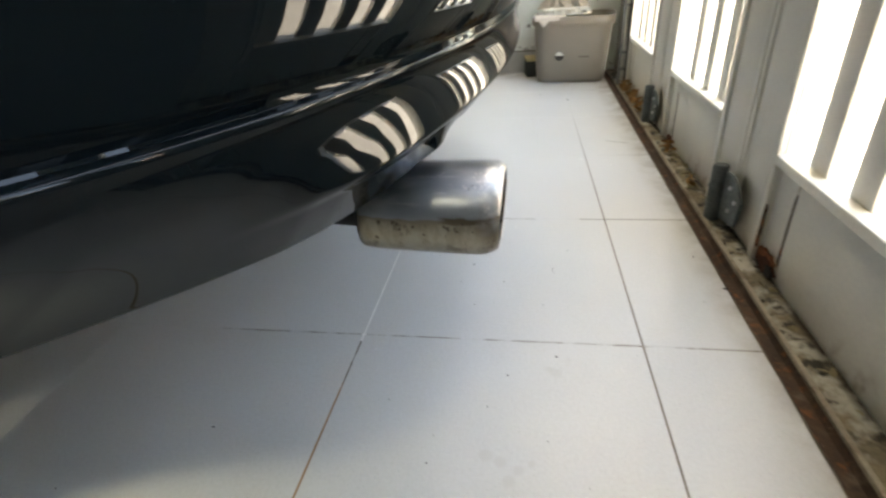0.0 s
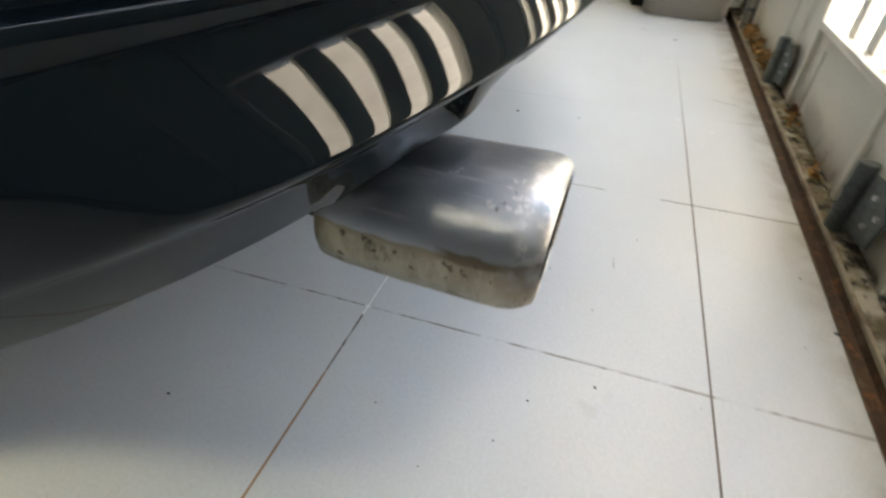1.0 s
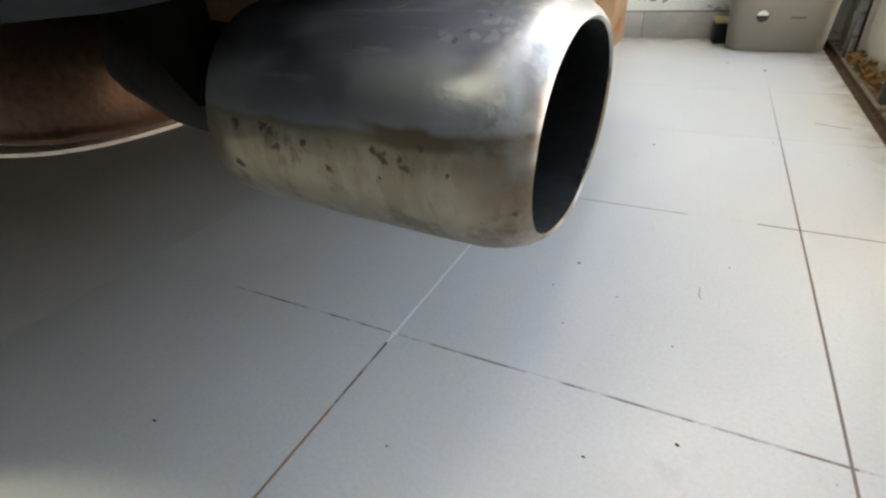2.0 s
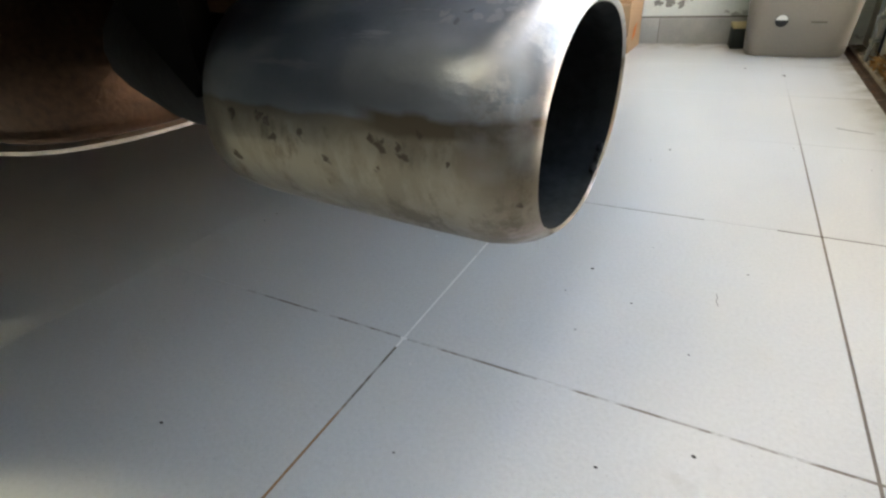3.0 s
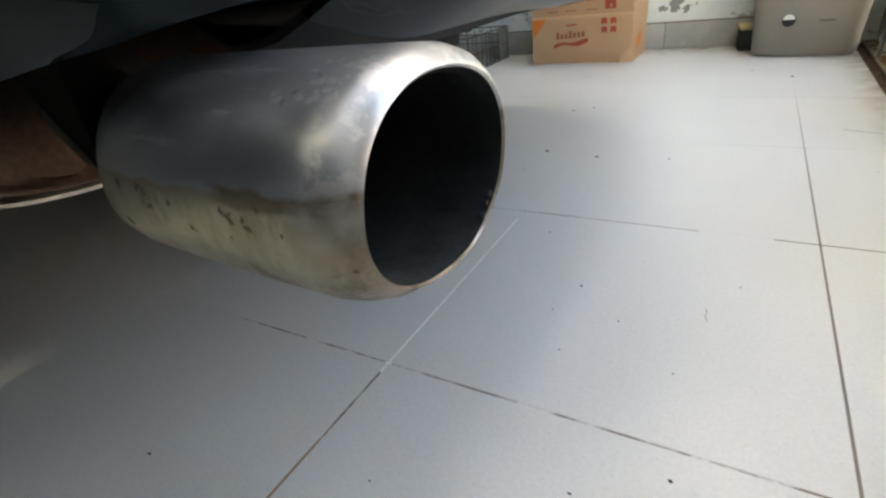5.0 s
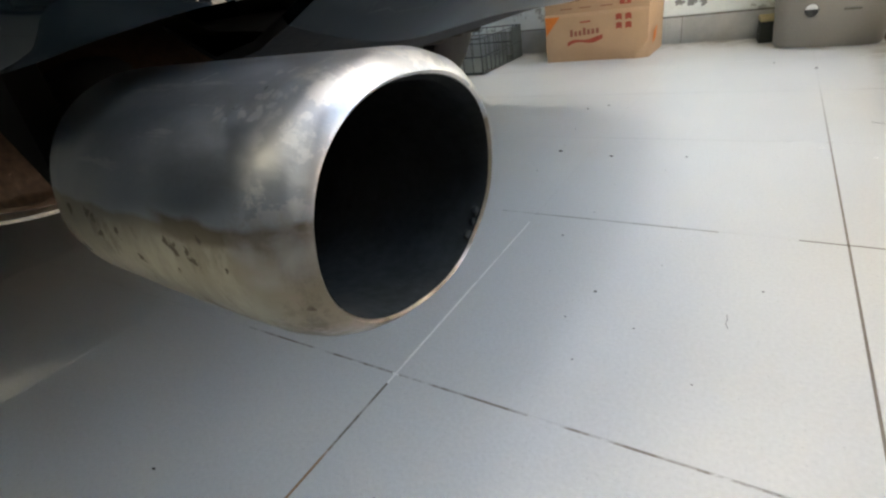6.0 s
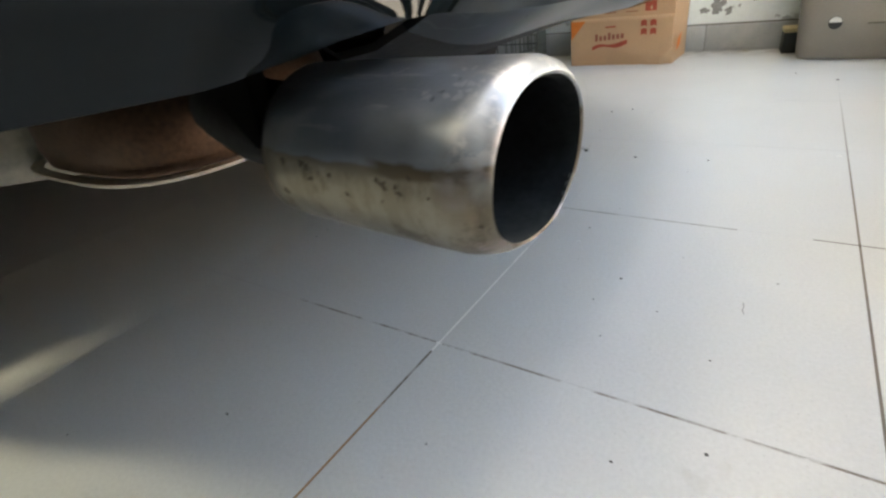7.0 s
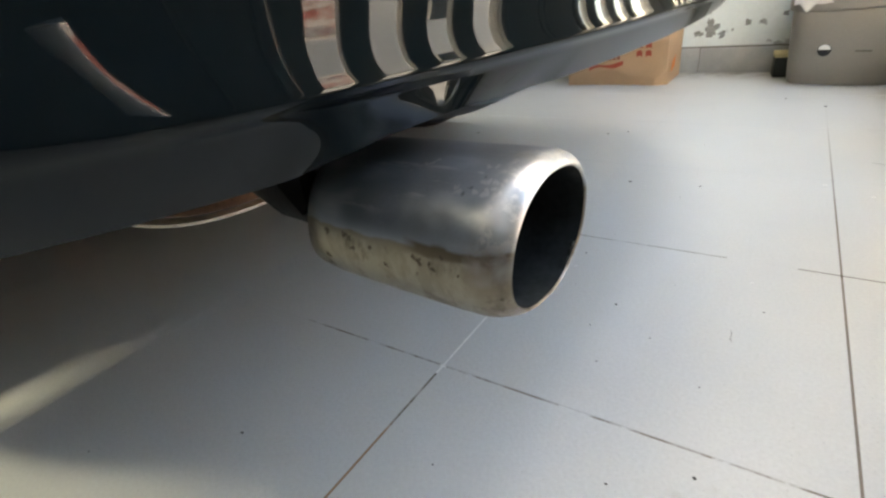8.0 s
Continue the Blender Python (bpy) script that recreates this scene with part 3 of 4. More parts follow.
def gate_leaf(y0, bars, hinged=True):
    """One leaf of the gate: sheet below, ledge, upright bars and broad stiles."""
    leaf = tagged(empty("gate_leaf", GATE_AT @ pose(0, y0, 0)), "cream-white painted steel gate leaf with upright bars, rust-stained foot", "gate leaf", group="leaves of the gate")
    for lo, hi in ((-HALF_WINDOW, 0.1515), (0.1545, HALF_WINDOW)):
        part("bottom_panel", boxes(((0.624, lo + 0.001, 0.006), (0.628, hi - 0.001, 0.178)), bevel=0.001), PANEL, leaf, "rust-streaked sheet")
    part("backing_sheet", boxes(((0.6295, -HALF_WINDOW, 0.006), (0.632, HALF_WINDOW, 0.17))), BLACK, leaf)
    part("ledge", boxes(((0.609, -HALF_WINDOW - 0.001, 0.178), (0.668, HALF_WINDOW + 0.001, 0.194)), bevel=0.003), GATE, leaf)
    for y in bars:
        part("bar", boxes(((0.630, y - 0.026, 0.1945), (0.650, y + 0.026, TOP - 0.061)), bevel=0.003), GATE, leaf)
    part("top_rail", boxes(((0.622, -HALF_LEAF, TOP - 0.06), (0.662, HALF_LEAF, TOP)), bevel=0.003), GATE, leaf)
    part("middle_rail", boxes(((0.6225, -HALF_WINDOW, 1.02), (0.6605, HALF_WINDOW, 1.07)), bevel=0.003), GATE, leaf)
    for s in (-1, 1):
        a, b = sorted((s * HALF_WINDOW, s * HALF_LEAF))
        part("stile_plate", boxes(((0.622, a + 0.001, 0.004), (0.650, b - 0.001, TOP - 0.061)), bevel=0.002), PANEL, leaf)
        inner = sorted((s * (HALF_WINDOW + 0.002), s * (HALF_WINDOW + 0.020)))
        part("stile_edge", boxes(((0.612, inner[0], 0.010), (0.6215, inner[1], TOP - 0.061)), bevel=0.002), GATE, leaf)
        strip = sorted((s * (HALF_WINDOW + 0.024), s * (HALF_LEAF - 0.018)))
        part("stile_strip", boxes(((0.6165, strip[0], 0.118), (0.6215, strip[1], TOP - 0.062)), bevel=0.002), GATE, leaf)
        outer = sorted((s * (HALF_LEAF - 0.014), s * (HALF_LEAF - 0.002)))
        part("stile_edge", boxes(((0.614, outer[0], 0.010), (0.6215, outer[1], TOP - 0.061)), bevel=0.002), GATE, leaf)
    if hinged:
        hinge_on(leaf)
    return leaf


gate_leaf(0.027, (-0.186, -0.080, 0.030, 0.136))
gate_leaf(0.027 + LEAF_STEP, (-0.136, -0.028, 0.088))
gate_leaf(0.027 + 2 * LEAF_STEP, (-0.080, 0.030, 0.136), False)


tagged(finish("gate_post", boxes(((0.66, 1.80, -0.01), (0.72, 2.05, 2.1)), bevel=0.003), GATE), "cream-white painted steel gate post against the wall", "gate post")

# Rust that has eaten the foot of the stiles, and streaks that run down the seams.
def rust_patch(name, label, centre, half, seed, thick=0.004, mat=None):
    """A ragged flake of rust on the gate's inner face."""
    bm = bmesh.new()
    ring = []
    for k in range(48):
        a = 2 * math.pi * k / 48
        r = 1 + 0.5 * noise.noise((math.cos(a) * 2, math.sin(a) * 2, seed)) + 0.25 * noise.noise((math.cos(a) * 7, math.sin(a) * 7, seed))
        ring.append(bm.verts.new((centre[0], centre[1] + half[0] * r * math.cos(a), max(0.005, centre[2] + half[1] * r * math.sin(a)))))
    bm.faces.new(ring)
    ext = bmesh.ops.extrude_face_region(bm, geom=list(bm.faces))
    for v in [g for g in ext["geom"] if isinstance(g, bmesh.types.BMVert)]:
        v.co.x += thick
    ob = finish(name, bm, mat or RUST)
    ob.matrix_world = GATE_AT
    tagged(ob, label, "rust", group="rust on the gate")


rust_patch("rust_stain", "orange rust stain round the eaten foot", (0.6205, 0.212, 0.022), (0.036, 0.018), 12.0, 0.003)
rust_patch("rust_scab", "flaking dark orange rust at the gate's foot", (0.6185, 0.204, 0.018), (0.026, 0.013), 3.0, 0.004, DARKRUST)
# No hole is cut; a dark flake paints its shaded inside.
rust_patch("rust_hole_shade", "dark flake painting the shaded inside of a rust hole in the gate's foot", (0.6165, 0.187, 0.017), (0.011, 0.010), 21.0, 0.004, SPECK)
rust_patch("rust_scab", "flaking dark orange rust at the gate's foot", (0.6195, 0.905, 0.014), (0.022, 0.010), 5.0, 0.006)
rust_patch("rust_streak", "thin rust streak down the gate stile", (0.6112, 0.2355, 0.084), (0.0030, 0.030), 7.0, 0.003, RUSTLINE)
rust_patch("rust_drip", "orange rust drip under the streak on the stile", (0.6110, 0.2365, 0.048), (0.0032, 0.010), 14.0, 0.003)
rust_patch("rust_streak", "thin rust streak down the gate sheet", (0.6232, 0.1800, 0.105), (0.0024, 0.045), 8.0, 0.003, RUSTLINE)
rust_patch("rust_streak", "thin rust streak down the gate sheet", (0.6232, 0.1790, 0.052), (0.0036, 0.018), 9.0, 0.003, RUSTLINE)
rust_patch("rust_streak", "thin rust streak down the gate sheet", (0.6232, 0.885, 0.09), (0.0014, 0.05), 10.0, 0.003, RUSTLINE)

# Paint that has peeled off the far wall.
for px, pz, w, h, seed in ((0.005, 0.165, 0.022, 0.030, 2.0), (-0.045, 0.150, 0.016, 0.012, 4.0), (0.045, 0.145, 0.014, 0.012, 6.0), (0.13, 0.185, 0.012, 0.010, 8.0), (-0.01, 0.235, 0.010, 0.014, 11.0), (0.25, 0.21, 0.010, 0.008, 13.0)):
    bm = bmesh.new()
    ring = []
    for k in range(40):
        a = 2 * math.pi * k / 40
        r = 1 + 0.75 * noise.noise((math.cos(a) * 1.6, math.sin(a) * 1.6, seed)) + 0.5 * noise.noise((math.cos(a) * 5, math.sin(a) * 5, seed))
        ring.append(bm.verts.new((px + w * r * math.cos(a), 2.0492, pz + h * r * math.sin(a))))
    face = bm.faces.new(ring)
    ext = bmesh.ops.extrude_face_region(bm, geom=[face])
    for v in [g for g in ext["geom"] if isinstance(g, bmesh.types.BMVert)]:
        v.co.y += 0.003
    part("peeled_patch", bm, PLASTER, wall_north, "bare grey plaster where paint has peeled")

# Bolt rods and cables at the far corner of the gate.
rods = tagged(empty("gate_bolt", GATE_AT), "upright bolt rods with brackets at the gate's end", "gate bolt")
part("rod", tube([(0.588, 1.70, 0.0), (0.588, 1.70, 1.30)], 0.006, 10), GREYPIPE, rods)
part("pipe", tube([(0.603, 1.715, 0.0), (0.603, 1.715, 2.0)], 0.008, 10), PIPE, rods)
part("cable", tube([(0.612, 1.69, 0.02), (0.610, 1.69, 0.4), (0.613, 1.69, 0.9), (0.611, 1.69, 1.9)], 0.004, 8), BLACK, rods)
for z in (0.06, 0.125, 0.30, 0.62):
    part("bracket", boxes(((0.580, 1.692, z), (0.626, 1.709, z + 0.008)), bevel=0.001), GREYPIPE, rods)

# ---- the yard beyond the gate ----
# Unseen wall, added to shape the light that comes from the south.
bm = boxes(((-4.6, -6.2, -0.06), (6.0, -6.0, 6.5)), ((-4.65, -6.25, 6.5), (6.05, -5.95, 6.6)), bevel=0.01)
tagged(finish("south_light_wall", bm, FACADE), "unseen tall pale wall added to shape light from the south", "wall")
# Unseen block, added and sized to keep the sun off porch and gate.
bm = boxes(((-12.0, -7.0, -0.06), (-4.62, 14.0, 14.0)), ((-12.2, -7.2, 14.0), (-4.60, 14.2, 14.2)), bevel=0.02)
tagged(finish("sun_block", bm, FACADE), "unseen tall block added to keep direct sun off the porch", "house")
bm = boxes(((6.0, -7.0, -0.06), (6.2, 1.75, 1.85)), ((5.96, -7.0, 1.85), (6.24, 1.75, 1.93)), bevel=0.01)
tagged(finish("yard_wall", bm, BRICKRED), "red painted yard wall across the lane", "wall")
# Assumed house; plinth and windows added to dim and break up its light.
house = tagged(empty("house", pose(8.0, 3.5, -0.06)), "assumed pale house across the lane, windows added to dim it", "house")
part("wall", boxes(((0.0, -5.5, 0.0), (6.0, 5.5, 3.26)), bevel=0.02), FACADE, house)
part("roof", boxes(((-0.2, -5.7, 3.262), (6.2, 5.7, 3.42)), bevel=0.02), CONCRETE, house, "flat concrete roof slab")
part("plinth", boxes(((-0.05, -5.5, 0.0), (-0.002, 5.5, 0.75)), bevel=0.01), PLAIN, house, "grey plinth")
for y in (-4.4, -2.3, 1.7, 3.9):
    window = part("window", boxes(((-0.03, y - 0.65, 1.0), (-0.002, y + 0.65, 2.3))), GLASS, house, "dark window")
    for lo, hi in ((-0.68, -0.62), (-0.03, 0.03), (0.62, 0.68)):
        part("window_frame", boxes(((-0.06, y + lo, 0.97), (-0.031, y + hi, 2.33)), bevel=0.005), GATE, window)

# ---- the car ----
CAR_Y, CORNER, ROUND = 0.33, 0.293, 2.2


def rear_outline(level, count=64, side=0.5):
    """Plan of the car's rear at one level: z, x at the middle, half width, and how far the sides run forward."""
    z, xm, w = level
    pts = []
    for k in range(count + 1):
        u = -1 + 2 * k / count
        u = math.copysign(1 - (1 - abs(u)) ** 1.7, u)
        drop = CORNER * (1 - (1 - abs(u) ** ROUND) ** (1 / ROUND))
        pts.append(Vector((xm - drop, CAR_Y + w * u, z)))
    first, last = pts[0], pts[-1]
    pts = [Vector((first.x - side, first.y, z)), Vector((first.x - side * 0.5, first.y, z))] + pts + [Vector((last.x - side * 0.5, last.y, z)), Vector((last.x - side, last.y, z))]
    return pts


car = tagged(empty("car", pose(-1.5, CAR_Y, 0)), "dark blue-black glossy car parked with its rear to the gate", "car")
car_inverse = car.matrix_world.inverted()


def car_part(name, bm, mat, label="", parent=None, sharp=40):
    """A part of the car, given in world metres."""
    ob = finish(name, bm, mat, True, sharp)
    ob.parent = parent or car
    ob.matrix_parent_inverse = car_inverse.copy() if parent is None else Matrix()
    if label:
        ob["label"] = label
    return ob


# Rear bumper: a tucked-in underside, a round shoulder, a slightly hollow face and a crease with a lip.
SHOULDER = 16
UNDER, EDGE = (0.3655, 0.2145, 0.8877), (0.3405, 0.1970, 0.8877)
BUMPER = [(0.354, 0.167, 0.8877)] + [tuple(EDGE[i] + (UNDER[i] - EDGE[i]) * k / (SHOULDER - 1) for i in range(3)) for k in range(SHOULDER)] + [
    (0.3672, 0.2166, 0.8877), (0.3686, 0.2186, 0.8877), (0.3698, 0.2205, 0.8877), (0.3710, 0.2217, 0.8877), (0.3722, 0.2225, 0.8877), (0.3735, 0.2228, 0.8877), (0.375, 0.22265, 0.8877), (0.378, 0.2220, 0.8877), (0.382, 0.2211, 0.8877), (0.386, 0.2202, 0.8877), (0.390, 0.2194, 0.8877), (0.394, 0.2188, 0.8877), (0.398, 0.2184, 0.8877), (0.402, 0.2183, 0.8877), (0.406, 0.2185, 0.8877), (0.410, 0.2190, 0.8877), (0.414, 0.2198, 0.8877), (0.4165, 0.2206, 0.8877),
    (0.4185, 0.2215, 0.8877), (0.4200, 0.2221, 0.8877), (0.4212, 0.2222, 0.8877), (0.4221, 0.2216, 0.8877), (0.4227, 0.2206, 0.8875), (0.4231, 0.2196, 0.887), (0.4234, 0.2186, 0.885), (0.4236, 0.2178, 0.881),
    (0.425, 0.2183, 0.878), (0.43, 0.2210, 0.876), (0.436, 0.2240, 0.874), (0.443, 0.2272, 0.872), (0.45, 0.2300, 0.870), (0.458, 0.2326, 0.868), (0.47, 0.2357, 0.866), (0.49, 0.2393, 0.864), (0.515, 0.2423, 0.864), (0.54, 0.2438, 0.864), (0.57, 0.2440, 0.864), (0.6, 0.2425, 0.865), (0.622, 0.2370, 0.864), (0.626, 0.2300, 0.862), (0.627, 0.1940, 0.848),
]
# The lower edge where it is cut away round the tail pipe: y, x, z, and how full the rolled lip is.
CUT = ((-0.300, None, 0.3405, 0.0), (-0.270, None, 0.3405, 0.0), (-0.2600, 0.139, 0.3420, 0.35), (-0.250, 0.1430, 0.3440, 0.85), (-0.240, 0.1480, 0.3455, 1.0), (-0.228, 0.153, 0.3480, 1.0), (-0.216, 0.1600, 0.3503, 1.0), (-0.205, 0.1650, 0.3518, 0.85), (-0.195, 0.1674, 0.3522, 0.55), (-0.184, 0.1684, 0.3521, 0.2), (-0.172, 0.1680, 0.3512, 0.0), (-0.15, 0.1665, 0.3490, 0.0), (-0.12, 0.1660, 0.3470, 0.0), (-0.08, None, 0.3455, 0.0), (0.10, None, 0.3450, 0.0), (0.60, None, 0.3450, 0.0), (0.86, None, 0.3405, 0.0))
ROLL = ((0.0, 0.0), (0.05, 0.09), (0.11, 0.21), (0.20, 0.36), (0.32, 0.52), (0.46, 0.67), (0.62, 0.81), (0.80, 0.93), (1.0, 1.0))


def between(table, f):
    """Reads a table of rows at f, by straight lines."""
    for a, b in zip(table, table[1:]):
        if f <= b[0]:
            g = (f - a[0]) / (b[0] - a[0])
            return [p + g * (q - p) for p, q in zip(a[1:], b[1:])]
    return list(table[-1][1:])


def cut_away(rows):
    """Cuts the bumper's lower edge back round the tail pipe, with a rolled lip over the tip."""
    top = rows[SHOULDER]
    for i, ref in enumerate(top):
        if not CUT[0][0] < ref.y < CUT[-1][0]:
            continue
        own = rows[1][i].x
        x, z, full = between([(y, own if x is None else x, z, f) for y, x, z, f in CUT], ref.y)
        edge = Vector((x, ref.y, z))
        for k in range(1, SHOULDER):
            g = 1 - (k - 1) / (SHOULDER - 1)
            flat = ref.lerp(edge, g)
            # distance along the roll runs by even steps of its index
            h = g * (len(ROLL) - 1)
            j = min(int(h), len(ROLL) - 2)
            gx, gz = [ROLL[j][m] + (h - j) * (ROLL[j + 1][m] - ROLL[j][m]) for m in (0, 1)]
            rolled = Vector((ref.x + gx * (edge.x - ref.x), ref.y, ref.z + gz * (edge.z - ref.z)))
            rows[k][i] = flat.lerp(rolled, full)
        rows[0][i] = edge + Vector((-0.030, 0, 0.0135))
    return rows


def soften_corner(rows):
    """Lets the tight lower shoulder open into a broad round one towards the car's corner."""
    (z0, x0), (zc, xc), (z1, x1) = (EDGE[0], EDGE[1]), (0.364, 0.2222), (0.398, 0.2184)
    for (z, x, _), row in zip(BUMPER[1:], rows[1:]):
        if z > z1:
            break
        a, b, c = z0 - 2 * zc + z1, 2 * (zc - z0), z0 - z
        g = (-b + math.sqrt(max(0.0, b * b - 4 * a * c))) / (2 * a)
        shift = (1 - g) ** 2 * x0 + 2 * g * (1 - g) * xc + g * g * x1 - x
        for p in row:
            f = min(1.0, max(0.0, (-0.275 - p.y) / 0.12))
            p.x += shift * f * f * (3 - 2 * f)
    return rows


# How far the lower edge falls back towards the car's corners, by the share of the half width.
FALL = ((0.0, 0.0), (0.67, 0.0), (0.70, 0.0012), (0.73, 0.004), (0.76, 0.0095), (0.784, 0.018), (0.828, 0.035), (0.867, 0.052), (0.897, 0.084), (0.93, 0.15), (0.96, 0.22), (1.0, 0.30))
ARCH = (-0.75, 0.295, 0.335)


def round_corner(rows):
    """Draws the lower edge in and down towards the wheel arches, and cuts the ends to the arch."""
    for row, (z, _, w) in zip(rows, BUMPER):
        f = min(1.0, max(0.0, (0.412 - z) / 0.070))
        f = f * f * (3 - 2 * f)
        for p in row[2:-2]:
            p.x -= f * between(FALL, abs(p.y - CAR_Y) / w)[0]
        for end, mid, edge in ((0, 1, 2), (-1, -2, -3)):
            row[end].x = ARCH[0] + math.sqrt(max(0.0, ARCH[2] ** 2 - (row[end].z - ARCH[1]) ** 2))
            row[mid].x = (row[end].x + row[edge].x) / 2
        for p in row:
            g = min(1.0, max(0.0, (-0.03 - p.x) / 0.36))
            p.z -= 0.06 * f * g * g * (3 - 2 * g)
    return rows


bm = bmesh.new()
rows = [[bm.verts.new(p) for p in row] for row in round_corner(soften_corner(cut_away([rear_outline(level, 480) for level in BUMPER])))]
for a, b in zip(rows, rows[1:]):
    for i in range(len(a) - 1):
        bm.faces.new((a[i], a[i + 1], b[i + 1], b[i]))
bumper = car_part("rear_bumper", bm, PAINT, "glossy dark bumper with a lipped crease", sharp=38)

# Lower valance behind the bumper's edge, with a gap above it.
FULL = ((0.172, 0.345), (0.158, 0.333), (0.143, 0.322), (0.126, 0.3135), (0.108, 0.3110), (0.085, 0.3140), (0.055, 0.3230), (0.02, 0.335))
SHALLOW = ((0.172, 0.353), (0.158, 0.346), (0.143, 0.338), (0.126, 0.3295), (0.108, 0.3215), (0.085, 0.3125), (0.055, 0.3075), (0.02, 0.325))
rings, lining = [], []
for k in range(61):
    y = -0.125 + 0.93 * k / 60
    lift = 0.020 * max(0.0, 1 - (y + 0.125) / 0.11) ** 2
    full = min(1.0, max(0.0, (y - 0.06) / 0.26))
    full = full * full * (3 - 2 * full)
    section = [(a[0], a[1] + (b[1] - a[1]) * full) for a, b in zip(SHALLOW, FULL)]
    back = 0.10 * max(0.0, (y - 0.45) / 0.36) ** 2
    for rows, run in ((rings, section[:5]), (lining, section[4:])):
        rows.append([(x - back, y, min(0.356, z + lift)) for x, z in run] + [(x - back - 0.003, y, min(0.358, z + lift) + 0.004) for x, z in reversed(run)])
car_part("rear_valance", loft(rings), PAINT, "dark glossy lower valance under the bumper", sharp=60)
car_part("valance_lining", loft(lining), PLASTIC, "matt black underside of the valance", sharp=60)

# Body above the bumper.
BODY = ((0.628, 0.194, 0.850), (0.629, 0.224, 0.860), (0.634, 0.231, 0.864), (0.70, 0.224, 0.860), (0.80, 0.184, 0.84), (0.90, 0.145, 0.835), (0.94, 0.105, 0.83))
GREEN = ((0.94, 0.105, 0.835), (1.10, -0.02, 0.78), (1.30, -0.18, 0.68), (1.42, -0.32, 0.60))


def full_outline(level, front):
    """Closed plan of the whole car at one level, the front rounded as the rear."""
    z, xm, w = level
    rear = rear_outline(level, 40, 0.3)
    return rear + [Vector((front + (xm - p.x), p.y, z)) for p in reversed(rear)]


body = car_part("body", loft([full_outline(l, -3.62 + 0.3 * max(0, l[0] - 0.7)) for l in BODY], cap_start=False), PAINT, sharp=50)
car_part("cabin_glass", loft([full_outline(l, -2.95 + 1.6 * (l[0] - 0.94)) for l in GREEN], cap_start=False, cap_end=False), GLASS, "dark tinted windows all round", sharp=50)
car_part("roof", loft([full_outline((z, x, w), f) for z, x, w, f in ((1.421, -0.30, 0.62, -2.22), (1.45, -0.34, 0.60, -2.18), (1.47, -0.5, 0.50, -2.05))]), PAINT, sharp=50)
for s in (-1, 1):
    y = CAR_Y + s * 0.845
    car_part("side_sill", boxes(((-2.62, min(y, y - s * 0.04), 0.17), (-1.07, max(y, y - s * 0.04), 0.627)), bevel=0.012), PAINT)
    # Unseen liner plates, added to stop light coming in through the arches.
    inner = CAR_Y + s * 0.595
    car_part("wheel_arch_liner", boxes(((-1.20, min(inner, inner - s * 0.01), 0.235), (-0.45, max(inner, inner - s * 0.01), 0.43)), bevel=0.004), PLASTIC)
car_part("front_bumper", boxes(((-3.66, CAR_Y - 0.80, 0.18), (-3.30, CAR_Y + 0.80, 0.627)), bevel=0.05), PAINT)
car_part("underbody", boxes(((-3.4, CAR_Y - 0.70, 0.425), (0.02, CAR_Y + 0.70, 0.445)), bevel=0.004), PLASTIC)
# Unseen pan, added low to cut the light under the car.
car_part("floor_pan", boxes(((-3.3, CAR_Y - 0.62, 0.165), (-1.05, CAR_Y + 0.62, 0.19)), bevel=0.006), PLASTIC, "unseen black floor pan, set low to block light")
car_part("bumper_beam", boxes(((0.03, CAR_Y - 0.56, 0.395), (0.07, CAR_Y + 0.56, 0.45)), bevel=0.006), PLASTIC)


def wheel(x, y, side):
    hub = empty("wheel")
    hub.parent = car
    hub.matrix_parent_inverse = car_inverse.copy()
    hub.location = (x, y, 0.295)
    prof = ((0.185, -0.075), (0.215, -0.092), (0.265, -0.094), (0.288, -0.075), (0.295, -0.045), (0.295, 0.045), (0.288, 0.075), (0.265, 0.094), (0.215, 0.092), (0.185, 0.075))
    rings = [[(r * math.cos(2 * math.pi * k / 48), w, r * math.sin(2 * math.pi * k / 48)) for r, w in prof] for k in range(48)]
    bm = bmesh.new()
    vs = [[bm.verts.new(p) for p in r] for r in rings]
    for i in range(48):
        a, b = vs[i], vs[(i + 1) % 48]
        for j in range(len(prof)):
            m = (j + 1) % len(prof)
            bm.faces.new((a[j], a[m], b[m], b[j]))
    tyre = finish("tyre", bm, RUBBER)
    tyre.parent = hub
    bm = tube([(0, -0.06, 0), (0, 0.06, 0)], 0.184, 40)
    bmesh.ops.bevel(bm, geom=[e for e in bm.edges if e.calc_face_angle(0) > 1], offset=0.012, segments=2, affect="EDGES")
    rim = finish("rim", bm, ALLOY)
    rim.parent = hub


for x in (-0.745, -3.02):
    for s in (-1, 1):
        wheel(x, CAR_Y + s * 0.72, s)
car_part("rear_axle", tube([(-0.785, CAR_Y - 0.63, 0.30), (-0.77, CAR_Y - 0.3, 0.31), (-0.77, CAR_Y + 0.3, 0.31), (-0.785, CAR_Y + 0.63, 0.30)], 0.035, 12), PLASTIC)

# Muffler of two pressed shells with a bright seam flange, across the car.
MUF = (-0.172, -0.097)
rings = []
for z, rx, ry in ((0.2575, 0.082, 0.250), (0.259, 0.102, 0.272), (0.2625, 0.111, 0.281), (0.275, 0.114, 0.284), (0.30, 0.114, 0.284), (0.33, 0.107, 0.277), (0.350, 0.088, 0.258), (0.360, 0.05, 0.24)):
    rings.append(superring(MUF[0], MUF[1], z, rx, ry - 0.172, 3.4, 72))
muffler = car_part("muffler", loft(rings), COPPER, "brown heat-stained muffler can", sharp=50)
